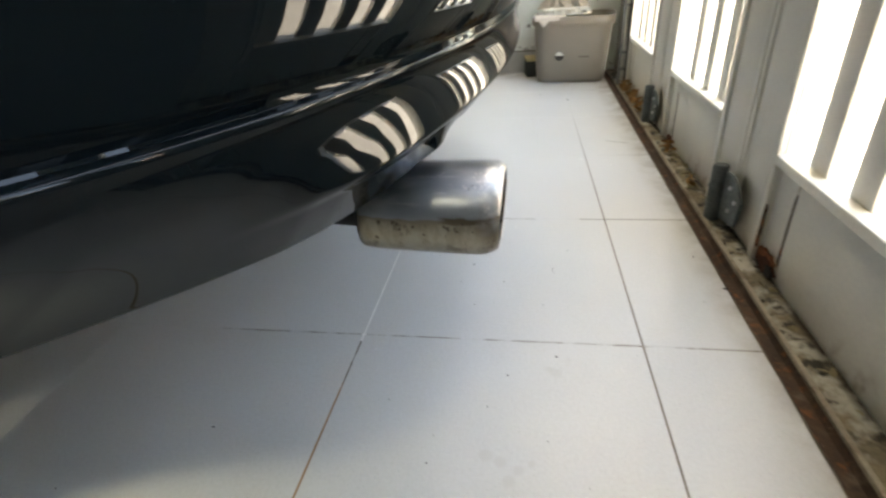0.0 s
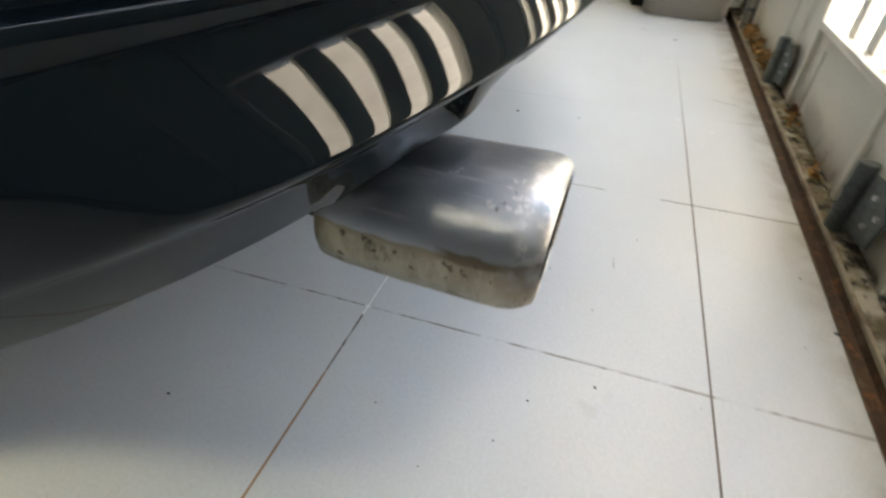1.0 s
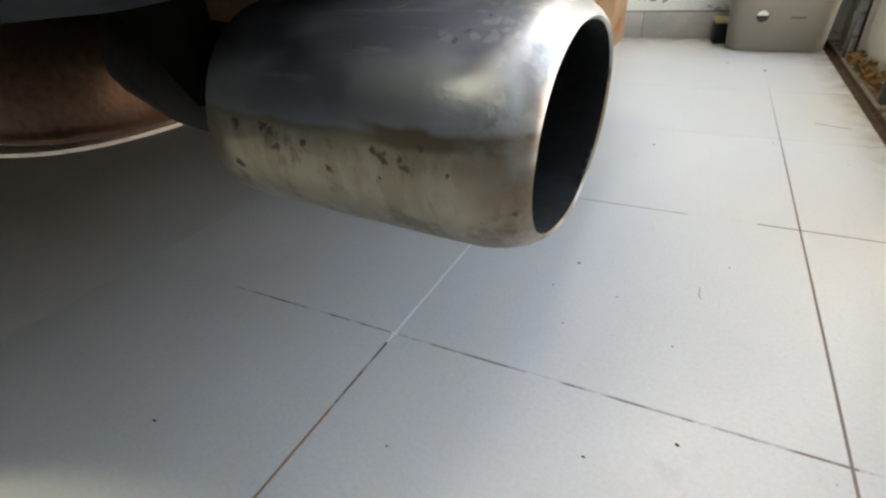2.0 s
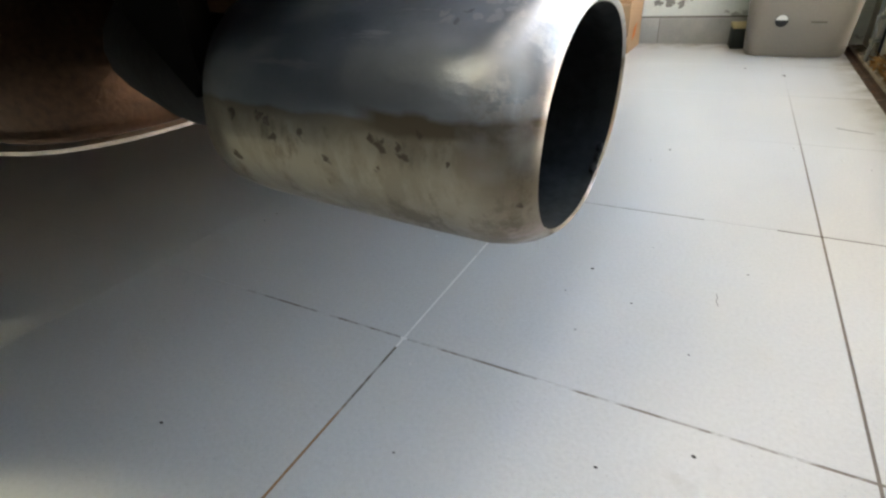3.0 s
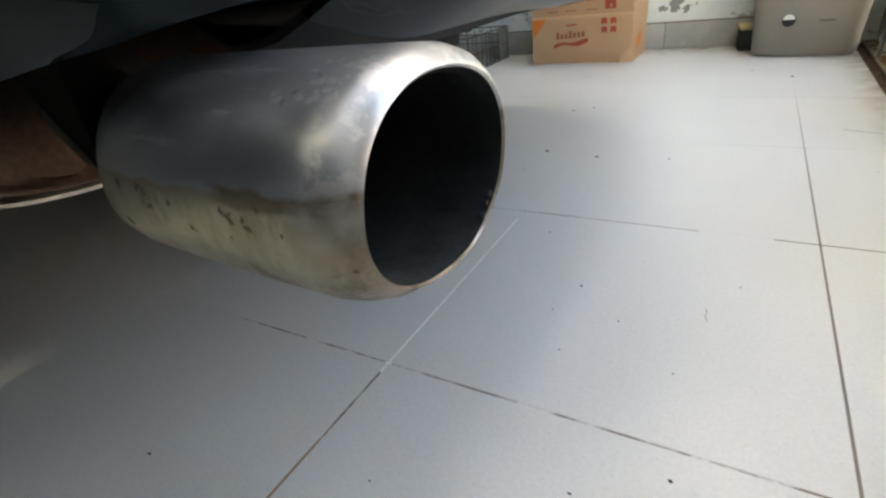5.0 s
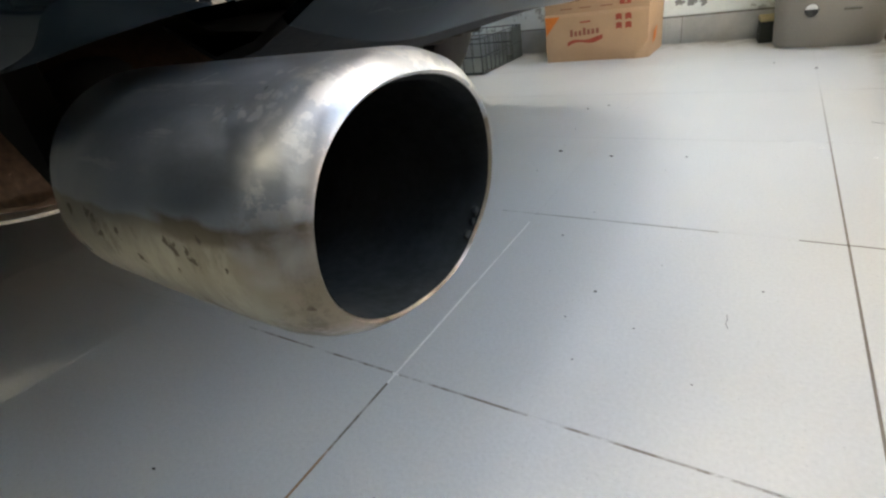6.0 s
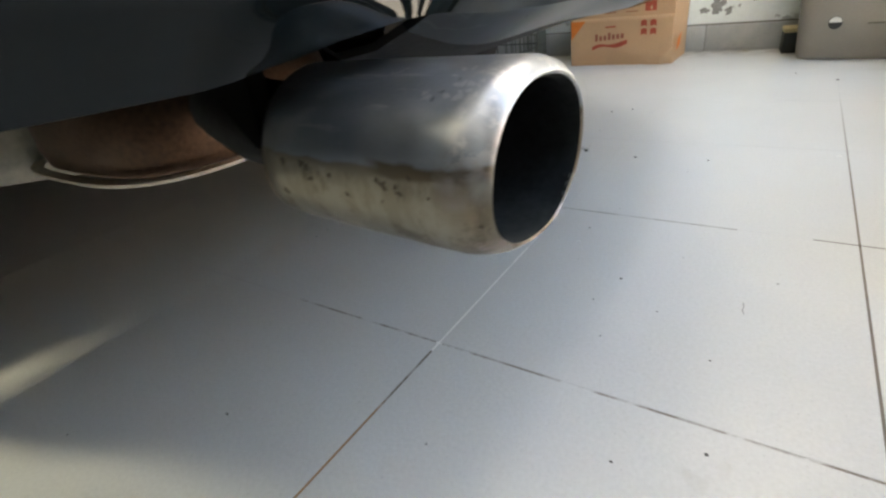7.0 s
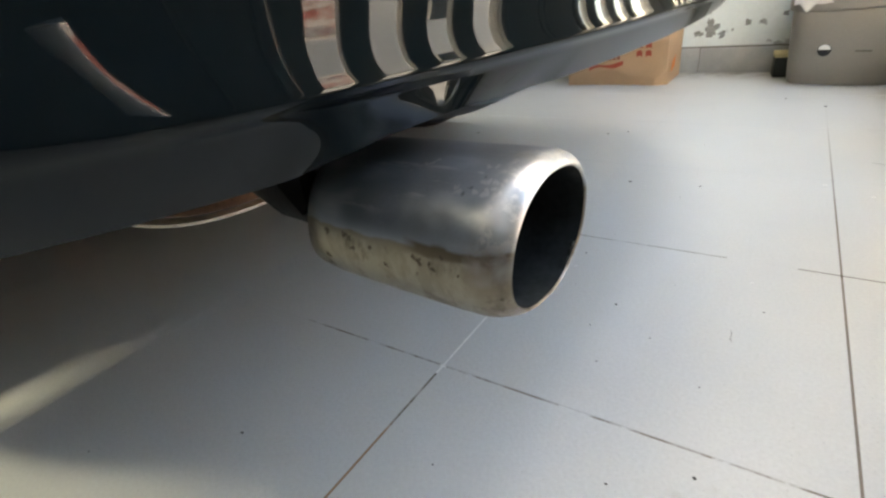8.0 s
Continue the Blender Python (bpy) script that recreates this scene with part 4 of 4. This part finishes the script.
rings = [superring(MUF[0], MUF[1], z, 0.115 + d, 0.114 + d, 3.4, 72) for z, d in ((0.2605, 0.0), (0.2600, 0.008), (0.2625, 0.0085), (0.2632, 0.0))]
car_part("muffler_seam", loft(rings, cap_start=False, cap_end=False), SEAM, "pale bare seam flange")
car_part("splash_panel", loft([[(-0.270 - d, -0.36, 0.272), (-0.270 - d, -0.13, 0.233), (-0.262 - d, -0.13, 0.42), (-0.262 - d, -0.36, 0.42)] for d in (0.0, 0.006)]), SPLASH, "pale grey-beige panel before the muffler")
car_part("tail_pipe", tube([(-0.10, -0.10, 0.315), (-0.03, -0.15, 0.318), (0.02, -0.185, 0.315), (0.06, -0.196, 0.309), (0.12, -0.198, 0.305)], 0.022, 16), PLASTIC)

# Oval stainless tip, sooty inside, its mouth slightly raked.
TIP = Matrix.Translation((0.2161, -0.1965, 0.3003)) @ Matrix.Rotation(-0.1161, 4, "X")


def tip_ring(x, grow, rake=0.07, count=72):
    """A section of the tip, x metres from its mouth, grow metres outside the mouth's edge."""
    out = []
    for k in range(count):
        t = 2 * math.pi * k / count
        c, s = math.cos(t), math.sin(t)
        n = 2 / 2.25
        y = (0.0385 + grow) * math.copysign(abs(c) ** n, c)
        under = 0.30 + 0.38 * min(1.0, max(0.0, (x + 0.11) / 0.10))
        z = (0.0312 + (0 if s > 0 else -0.0008) + (min(grow, 0.0060) if s > 0 and x > -0.0140 else 0.0060 if s > 0 and x > -0.1075 else grow if s > 0 else under * grow)) * math.copysign(abs(s) ** n, s)
        dent = 1 - 0.040 * math.exp(-((t - 5.60) / 0.34) ** 2) * max(0.0, 1 + x / 0.03)
        y, z = y * dent, z * dent
        out.append(TIP @ Vector((x + rake * z + 0.028 * y - 0.0006, y, z)))
    return out


OUTER = ((-0.111, -0.008), (-0.1105, -0.002), (-0.107, 0.0018), (-0.095, 0.0046), (-0.060, 0.0070), (-0.030, 0.0080), (-0.0145, 0.0081), (-0.0085, 0.0068), (-0.0042, 0.0047), (-0.0013, 0.0023), (0.0, 0.0008), (0.0004, 0.0), (-0.0004, -0.0008))
tip = car_part("exhaust_tip", loft([tip_ring(x, g) for x, g in OUTER], cap_start=False, cap_end=False), TIPSTEEL, "stained oval stainless steel exhaust tip", sharp=60)
car_part("tip_lining", loft([tip_ring(x, g) for x, g in ((-0.0004, -0.0010), (-0.004, -0.0022), (-0.02, -0.003), (-0.10, -0.004), (-0.115, -0.012))], cap_start=False), SOOT, "black soot inside the tip", sharp=60)

# Pressed heat shield with ribs, beside the muffler.
bm = bmesh.new()
ribs = []
for k in range(41):
    y = 0.022 + 0.36 * k / 40
    lift = 0.006 * math.cos(2 * math.pi * (y / 0.050))
    ribs.append([(x, y, z + lift * g) for x, z, g in ((-0.72, 0.418, 0.0), (-0.68, 0.330, 1.0), (-0.20, 0.288, 1.4), (-0.06, 0.290, 1.4), (-0.030, 0.330, 1.0), (0.015, 0.424, 0.0))])
car_part("heat_shield", loft(ribs, close=False, cap_start=False, cap_end=False), SHIELD, "dark ribbed heat shield beside the muffler", sharp=80)
car_part("hanger_bracket", loft([[(0.068, y, 0.346), (0.080, y, 0.330), (0.101, y, 0.3085), (0.105, y, 0.314), (0.105, y, 0.346)] for y in (-0.2330, -0.2315, -0.223)]), BLACKIRON, "black hanger bracket behind the tip")
for y, z, r in ((0.0305, -0.0135, 0.0016), (0.0285, -0.0165, 0.0013), (0.0255, -0.020, 0.0017)):
    bm = bmesh.new()
    bmesh.ops.create_icosphere(bm, subdivisions=2, radius=r)
    for v in bm.verts:
        v.co = TIP @ (Vector((v.co.x * 0.7 - 0.001 + 0.07 * z, v.co.y + y, v.co.z + z)) + 0.0006 * noise.noise_vector(v.co * 900))
    car_part("weld_burr", bm, SOOT)

# ---- tub with mop and rag in the far corner ----
tub = tagged(empty("tub", pose(0.441, 1.888, 0, 0, 0, -7)), "taupe grey plastic tub standing in the corner by the gate", "tub")
rings = [superring(0, 0, z, rx, ry, 5.0, 64) for z, rx, ry in ((0.0, 0.130, 0.112), (0.002, 0.142, 0.124), (0.012, 0.147, 0.129), (0.10, 0.154, 0.133), (0.20, 0.161, 0.137), (0.232, 0.163, 0.138), (0.233, 0.171, 0.144), (0.238, 0.173, 0.146), (0.262, 0.174, 0.147), (0.267, 0.172, 0.145), (0.267, 0.165, 0.139), (0.255, 0.158, 0.134), (0.10, 0.148, 0.127), (0.01, 0.140, 0.121))]
part("shell", loft(rings), TUB, tub, sharp=50)
bm = bmesh.new()
tube_into(bm, [(-0.046, -0.1325, 0.113), (-0.046, -0.1375, 0.113)], 0.0185, 24)
part("plug", bm, BLACK, tub, "dark half of a round plug")
bm = bmesh.new()
arc = [(-0.046 + 0.0165 * math.cos(math.pi * k / 14), 0.115 + 0.0155 * math.sin(math.pi * k / 14)) for k in range(15)]
front, back = [bm.verts.new((x, -0.1395, z)) for x, z in arc], [bm.verts.new((x, -0.1370, z)) for x, z in arc]
bm.faces.new(front)
bm.faces.new(list(reversed(back)))
for i in range(15):
    j = (i + 1) % 15
    bm.faces.new((front[i], front[j], back[j], back[i]))
part("plug_cap", bm, WHITE, tub, "white half of a round plug")
bm = bmesh.new()
box(bm, (0.035, -0.1372, 0.107), (0.078, -0.1335, 0.112), 0.0012)
part("scuff", bm, MORTAR, tub, "dark scuffed slot")

basket = tagged(empty("wringer_basket", pose(0.40, 1.865, 0.267)), "white plastic wringer basket on the tub's rim", "wringer basket")
rings = [superring(0, 0, z, rx, ry, 4.0, 48) for z, rx, ry in ((0.0, 0.098, 0.070), (0.003, 0.108, 0.080), (0.008, 0.110, 0.082), (0.010, 0.106, 0.078), (0.006, 0.095, 0.067))]
part("rim", loft(rings, cap_end=False), WHITE, basket)
for k in range(9):
    a = -0.084 + 0.021 * k
    part("rib", boxes(((a - 0.0035, -0.080, 0.008), (a + 0.0035, -0.074, 0.026)), bevel=0.001), WHITE, basket)
part("band", boxes(((-0.094, -0.081, 0.0262), (0.094, -0.073, 0.032)), bevel=0.0015), WHITE, basket)

mop = tagged(empty("mop_head", pose(0.40, 1.88, 0.28)), "heap of grey-white cotton mop strings in the basket", "mop")
bm = bmesh.new()
rng = random.Random(7)
for k in range(120):
    a, r = rng.uniform(0, 2 * math.pi), rng.uniform(0.03, 0.105)
    x0, y0 = rng.uniform(-0.02, 0.02), rng.uniform(-0.015, 0.015)
    lift = rng.uniform(0.05, 0.11)
    pts = []
    for i in range(8):
        f = i / 7
        pts.append((x0 + r * 1.05 * f * math.cos(a + 0.7 * f) + rng.uniform(-0.003, 0.003), y0 + r * 0.8 * f * math.sin(a + 0.7 * f) + rng.uniform(-0.003, 0.003), 0.008 + lift * (1 - f * f) + rng.uniform(-0.002, 0.002)))
    tube_into(bm, pts, 0.0032, 5)
part("strings", bm, STRING, mop, sharp=80)
part("clamp", tube([(-0.03, 0, 0.108), (0.03, 0, 0.108)], 0.014, 12), WHITE, mop)

bm = bmesh.new()
rows = []
for i in range(15):
    f = i / 14
    row = []
    for j in range(22):
        g = j / 21
        x = 0.272 + 0.125 * g
        reach = 0.006 + 0.022 * max(0, 1 - abs(g - 0.30) / 0.17) + 0.004 * noise.noise((g * 6, 0, 9))
        d = f * (0.075 + reach)
        y, z = (1.815 - d, 0.2715) if d < 0.062 else (1.752 - 0.0015, 0.2715 - (d - 0.062))
        row.append(bm.verts.new((x + 0.003 * noise.noise((f * 5, g * 4, 1)), y - 0.002 * abs(noise.noise((f * 7, g * 12, 2))), z + 0.003 * abs(noise.noise((f * 6, g * 9, 3))))))
    rows.append(row)
for a, b in zip(rows, rows[1:]):
    for j in range(21):
        bm.faces.new((a[j], a[j + 1], b[j + 1], b[j]))
ext = bmesh.ops.extrude_face_region(bm, geom=list(bm.faces))
for v in [g for g in ext["geom"] if isinstance(g, bmesh.types.BMVert)]:
    v.co += Vector((0, -0.0015, 0.0015))
tagged(finish("rag", bm, CLOTH, True, 80), "grey-white rag hanging over the tub's rim", "rag")

# ---- small dark box beside the tub ----
small = tagged(empty("small_box", pose(0.282, 1.972, 0, 0, 0, 6)), "small dark green box with a beige lid against the skirting", "box")
part("sides", boxes(((-0.043, -0.050, 0.0), (0.043, 0.050, 0.070)), bevel=0.002), DARKGREEN, small)
part("lid", boxes(((-0.045, -0.052, 0.0702), (0.045, 0.052, 0.084)), bevel=0.002), BEIGE, small, "beige lid")

# ---- carton ----
carton = tagged(empty("carton", pose(-0.287, 1.880, 0, 0, 0, -0.8)), "dented brown cardboard carton with red and orange print", "carton")


def carton_front(x, z):
    """How far the dented front of the carton stands out, at x and z on it."""
    d = -0.126 - 0.006 * math.exp(-((z - 0.165) / 0.03) ** 2)
    arch = 0.030 + 0.030 * math.exp(-((x + 0.03) / 0.07) ** 2)
    d += 0.016 * max(0, 1 - z / arch) ** 0.8 * (0.35 + 0.65 * math.exp(-((x + 0.03) / 0.09) ** 2)) + 0.004 * noise.noise((x * 9, z * 9, 0)) + 0.0015 * noise.noise((x * 40, z * 40, 3))
    d += 0.006 * math.exp(-((x - 0.10 - 0.4 * (z - 0.05)) / 0.012) ** 2) * max(0, 1 - z / 0.12)
    if z > 0.168:
        d += 0.010 * min(1, (z - 0.168) / 0.006) - (z - 0.168) * 0.30
    return d


rings = []
for i in range(61):
    z = 0.30 * i / 60
    ring = []
    lean = 0.004 * noise.noise((0, z * 8, 5))
    for k in range(25):
        x = -0.193 + 0.386 * k / 24
        cut = 0.045 * max(0, 1 - z / 0.065) * max(0, (k - 21) / 3)
        ring.append((x - cut, carton_front(x, z), z))
    for k in range(1, 13):
        ring.append((0.193 + lean + 0.008 * math.sin(math.pi * k / 12) * max(0, 1 - abs(z - 0.13) / 0.12), -0.126 + 0.256 * k / 12, z))
    for k in range(1, 13):
        ring.append((0.193 - 0.386 * k / 12, 0.130, z))
    for k in range(1, 12):
        ring.append((-0.193, 0.130 - 0.256 * k / 12, z))
    rings.append(ring)
part("case", loft(rings), CARD, carton, sharp=50)


def printed(outline, name, mat, label=""):
    """A patch of print that lies on the carton's front, given as columns of x, lower z, upper z."""
    bm = bmesh.new()
    grid = []
    for x, lo, hi in outline:
        grid.append([bm.verts.new((x, carton_front(x, lo + (hi - lo) * k / 4) - 0.0012, lo + (hi - lo) * k / 4)) for k in range(5)])
    for a, b in zip(grid, grid[1:]):
        for k in range(4):
            bm.faces.new((a[k], a[k + 1], b[k + 1], b[k]))
    part(name, bm, mat, carton, label)


printed([(-0.190 + 0.058 * k / 8, 0.166 - 0.066 * (1 - k / 8), 0.168) for k in range(9)], "printed_corner", INK_ORANGE, "orange printed corner")
printed([(-0.105 + 0.135 * k / 16, 0.058 + 0.022 * (k / 16) + 0.007 * math.sin(k / 16 * 6.28), 0.068 + 0.026 * (k / 16) + 0.010 * math.sin(k / 16 * 6.28 + 0.4) * (1 - k / 16)) for k in range(17)], "printed_swoosh", INK_RED, "red printed swoosh")
for k in range(7):
    x = -0.094 + 0.0165 * k
    tall = 0.026 if k in (0, 3) else 0.018
    printed([(x, 0.092 + 0.0012 * k, 0.092 + 0.0012 * k + tall), (x + 0.011, 0.092 + 0.0012 * k, 0.092 + 0.0012 * k + tall)], "printed_bar", INK_BROWN, "brown printed bar")
for x, z in ((0.078, 0.138), (0.112, 0.138), (0.078, 0.108), (0.112, 0.108)):
    printed([(x, z, z + 0.020), (x + 0.012, z + 0.004, z + 0.024), (x + 0.022, z, z + 0.020)], "printed_sign", INK_RED, "red printed handling sign")
printed([(-0.055, 0.139, 0.144), (-0.015, 0.140, 0.146)], "printed_line", INK_RED)
for x in (-0.13, -0.06, 0.02):
    printed([(x, 0.19, 0.193), (x + 0.045, 0.19, 0.193)], "printed_frame", INK_BROWN)
    printed([(x, 0.222, 0.225), (x + 0.045, 0.222, 0.225)], "printed_frame", INK_BROWN)
printed([(0.09, 0.19, 0.225), (0.13, 0.19, 0.225)], "printed_patch", INK_RED)
bm = bmesh.new()
vs = [bm.verts.new(p) for p in ((0.2035, -0.105, 0.045), (0.2035, -0.045, 0.060), (0.2045, -0.035, 0.105), (0.2045, -0.095, 0.085))]
bm.faces.new(vs)
part("printed_side_patch", bm, INK_ORANGE, carton, "orange print on the side")
part("tape", boxes(((-0.194, -0.025, 0.3003), (0.194, 0.025, 0.3012))), BEIGE, carton, "beige packing tape")

# ---- wire crate ----
crate = tagged(empty("wire_crate", pose(-0.93, 1.775, 0)), "low dark grey wire crate on the tiles by the wall", "crate")
CX, CY, CH = 0.250, 0.200, 0.135
for z in (0.004, 0.068, CH):
    loop = [(-CX, -CY, z), (CX, -CY, z), (CX, CY, z), (-CX, CY, z), (-CX, -CY, z)]
    for a, b in zip(loop, loop[1:]):
        part("frame_wire", tube([a, b], 0.0026, 6), CRATEWIRE, crate)
for k in range(11):
    y = -CY + 2 * CY * k / 10
    for sx in (-CX, CX):
        part("wire", tube([(sx, y, 0.004), (sx, y, CH)], 0.0016, 5), CRATEWIRE, crate)
for k in range(1, 12):
    x = -CX + 2 * CX * k / 12
    for sy in (-CY, CY):
        part("wire", tube([(x, sy, 0.004), (x, sy, CH)], 0.0016, 5), CRATEWIRE, crate)
part("back_plate", boxes(((CX - 0.004, 0.10, 0.006), (CX + 0.002, CY, CH - 0.004)), bevel=0.001), CRATEPLATE, crate, "grey-green end plate")
part("tray", boxes(((-CX, -CY, 0.006), (CX - 0.006, CY, 0.010))), CRATEPLATE, crate)


# ---- litter ----
def litter(name, mat, label, spots, seed, size):
    """Curled scraps lying in the sill under the gate."""
    rng = random.Random(seed)
    bm = bmesh.new()
    for lo, hi, count, pile in spots:
        for _ in range(count):
            y, x = rng.uniform(lo, hi), rng.uniform(0.592, 0.616)
            z = 0.008 + pile * rng.random() * (0.4 + 0.6 * (x - 0.59) / 0.026)
            m = Matrix.Translation((x, y, z)) @ Euler((rng.uniform(-0.9, 0.9), rng.uniform(-0.9, 0.9), rng.uniform(0, 6.28))).to_matrix().to_4x4()
            l, w, c = rng.uniform(0.6, 1.3) * size, rng.uniform(0.25, 0.5) * size, rng.uniform(-0.4, 0.4)
            grid = []
            for i in range(5):
                f = i / 4 * 2 - 1
                half = w * max(0.06, (1 - f * f)) * (1 + 0.2 * rng.uniform(-1, 1))
                grid.append([bm.verts.new(m @ Vector((f * l / 2, g * half / 2, c * size * (g * g * 0.3 + f * f * 0.3)))) for g in (-1, 0, 1)])
            for a, b in zip(grid, grid[1:]):
                for k in range(2):
                    bm.faces.new((a[k], a[k + 1], b[k + 1], b[k]))
    ob = finish(name, bm, mat)
    ob.matrix_world = GATE_AT
    tagged(ob, label, "leaf litter", kind="stuff")


litter("dry_leaves", LEAF, "dry orange-brown leaves caught in the gate's sill", ((1.22, 1.66, 55, 0.036), (0.82, 0.87, 5, 0.010), (0.55, 0.62, 5, 0.008)), 3, 0.038)
litter("leaf_scraps", CHAFF, "pale scraps of leaf in the gate's sill", ((1.2, 1.66, 60, 0.03), (0.50, 0.88, 26, 0.006), (-0.3, 0.25, 8, 0.003)), 4, 0.018)


def grit(name, mat, label, spots, count, seed, size):
    """Specks scattered on the tiles."""
    rng = random.Random(seed)
    bm = bmesh.new()
    places = [(x, y, s) for x, y, s in spots]
    for _ in range(count):
        places.append((rng.uniform(-0.6, 0.54), rng.uniform(-0.45, 1.9), size * rng.uniform(0.35, 1.0)))
    for x, y, s in places:
        a = rng.uniform(0, 6.28)
        n = 6
        low = [bm.verts.new((x + s * rng.uniform(0.6, 1.2) * math.cos(a + 6.28 * k / n), y + 0.6 * s * rng.uniform(0.6, 1.2) * math.sin(a + 6.28 * k / n), 0.0001)) for k in range(n)]
        peak = bm.verts.new((x, y, 0.0001 + 0.5 * s))
        for k in range(n):
            bm.faces.new((low[k], low[(k + 1) % n], peak))
    tagged(finish(name, bm, mat, False), label, "grit", kind="stuff")


grit("floor_grit", SPECK, "dark grit scattered on the floor tiles", ((0.147, 0.210, 0.0028), (0.281, -0.030, 0.0026), (-0.064, 0.703, 0.0055), (0.046, 0.684, 0.0042), (0.180, 0.695, 0.003), (0.064, 0.338, 0.0022), (0.267, 0.090, 0.0014), (0.159, 0.085, 0.0014), (0.130, 0.151, 0.0015), (-0.060, 1.077, 0.004), (-0.107, 1.045, 0.004), (0.216, -0.071, 0.0018), (0.068, -0.126, 0.0013), (-0.138, -0.188, 0.0026), (0.193, -0.127, 0.0016), (0.511, 0.112, 0.0014), (0.532, 0.251, 0.003), (0.554, 0.150, 0.005), (-0.49, 0.98, 0.005), (0.40, 1.45, 0.006), (0.30, 1.55, 0.004)), 46, 11, 0.0018)
grit("paint_chips", CHIP, "white paint chips on the floor tiles", ((0.387, 0.768, 0.006), (0.457, 0.724, 0.004), (0.298, 0.336, 0.0024), (0.063, 0.291, 0.0026), (0.219, 0.362, 0.0024), (-0.075, 0.213, 0.0022)), 24, 12, 0.0022)
bm = bmesh.new()
for pts in (((0.285, 0.208), (0.2865, 0.200), (0.2855, 0.192), (0.288, 0.185)), ((0.47, 0.93), (0.50, 0.915), (0.53, 0.905))):
    tube_into(bm, [(x, y, 0.0004) for x, y in pts], 0.00028, 5)
tagged(finish("stray_fibre", bm, SPECK), "thin dark fibres lying on the floor tiles", "fibre", kind="stuff")

# ---- skirting tiles and floor tiles, piece by piece ----
bm = boxes(((-0.1985, 2.034, 0.0005), (0.1985, 2.0428, 0.097)), bevel=0.0015)
seed_tile = part("skirting_tile", bm, SKIRT, skirting)
seed_tile.location.x = -0.226
for k in range(-10, 2):
    if k != 0:
        o = seed_tile.copy()
        scene.collection.objects.link(o)
        o.location.x = -0.226 + SKIRT_STEP * k

STEP, JOINT = 0.4, 0.0027


def tile_mesh(x0, x1a, x1b, y0, y1):
    """A tile with eased edges; its right edge may run askew."""
    e = 0.0003
    base = [(x0, y0), (x1a, y0), (x1b, y1), (x0, y1)]
    inner = [(x0 + e, y0 + e), (x1a - e, y0 + e), (x1b - e, y1 - e), (x0 + e, y1 - e)]
    bm = bmesh.new()
    rings = [[bm.verts.new((x, y, z)) for x, y in pts] for pts, z in ((base, -0.0012), (base, -0.0001), (inner, 0.0))]
    for a, b in zip(rings, rings[1:]):
        for i in range(4):
            bm.faces.new((a[i], a[(i + 1) % 4], b[(i + 1) % 4], b[i]))
    bm.faces.new(rings[-1])
    return bm


h = (STEP - JOINT) / 2
seed = part("tile", tile_mesh(-h, h, h, -h, h), TILE, floor)
seed.data.shade_flat()
seed.location = (0.2, 0.2, 0)
for i in range(-11, 1):
    for j in range(-5, 5):
        if (i, j) != (0, 0):
            o = seed.copy()
            scene.collection.objects.link(o)
            o.location = (STEP * (i + 0.5), STEP * (j + 0.5), 0)
for j in range(-5, 6):
    y0, y1 = STEP * j + JOINT / 2, min(STEP * (j + 1) - JOINT / 2, 2.042)
    part("tile", tile_mesh(STEP + JOINT / 2, gate_line(0.552, y0), gate_line(0.552, y1), y0, y1), TILE, floor).data.shade_flat()
for i in range(-11, 1):
    part("tile", tile_mesh(STEP * i + JOINT / 2, STEP * (i + 1) - JOINT / 2, STEP * (i + 1) - JOINT / 2, 2.0 + JOINT / 2, 2.042), TILE, floor).data.shade_flat()
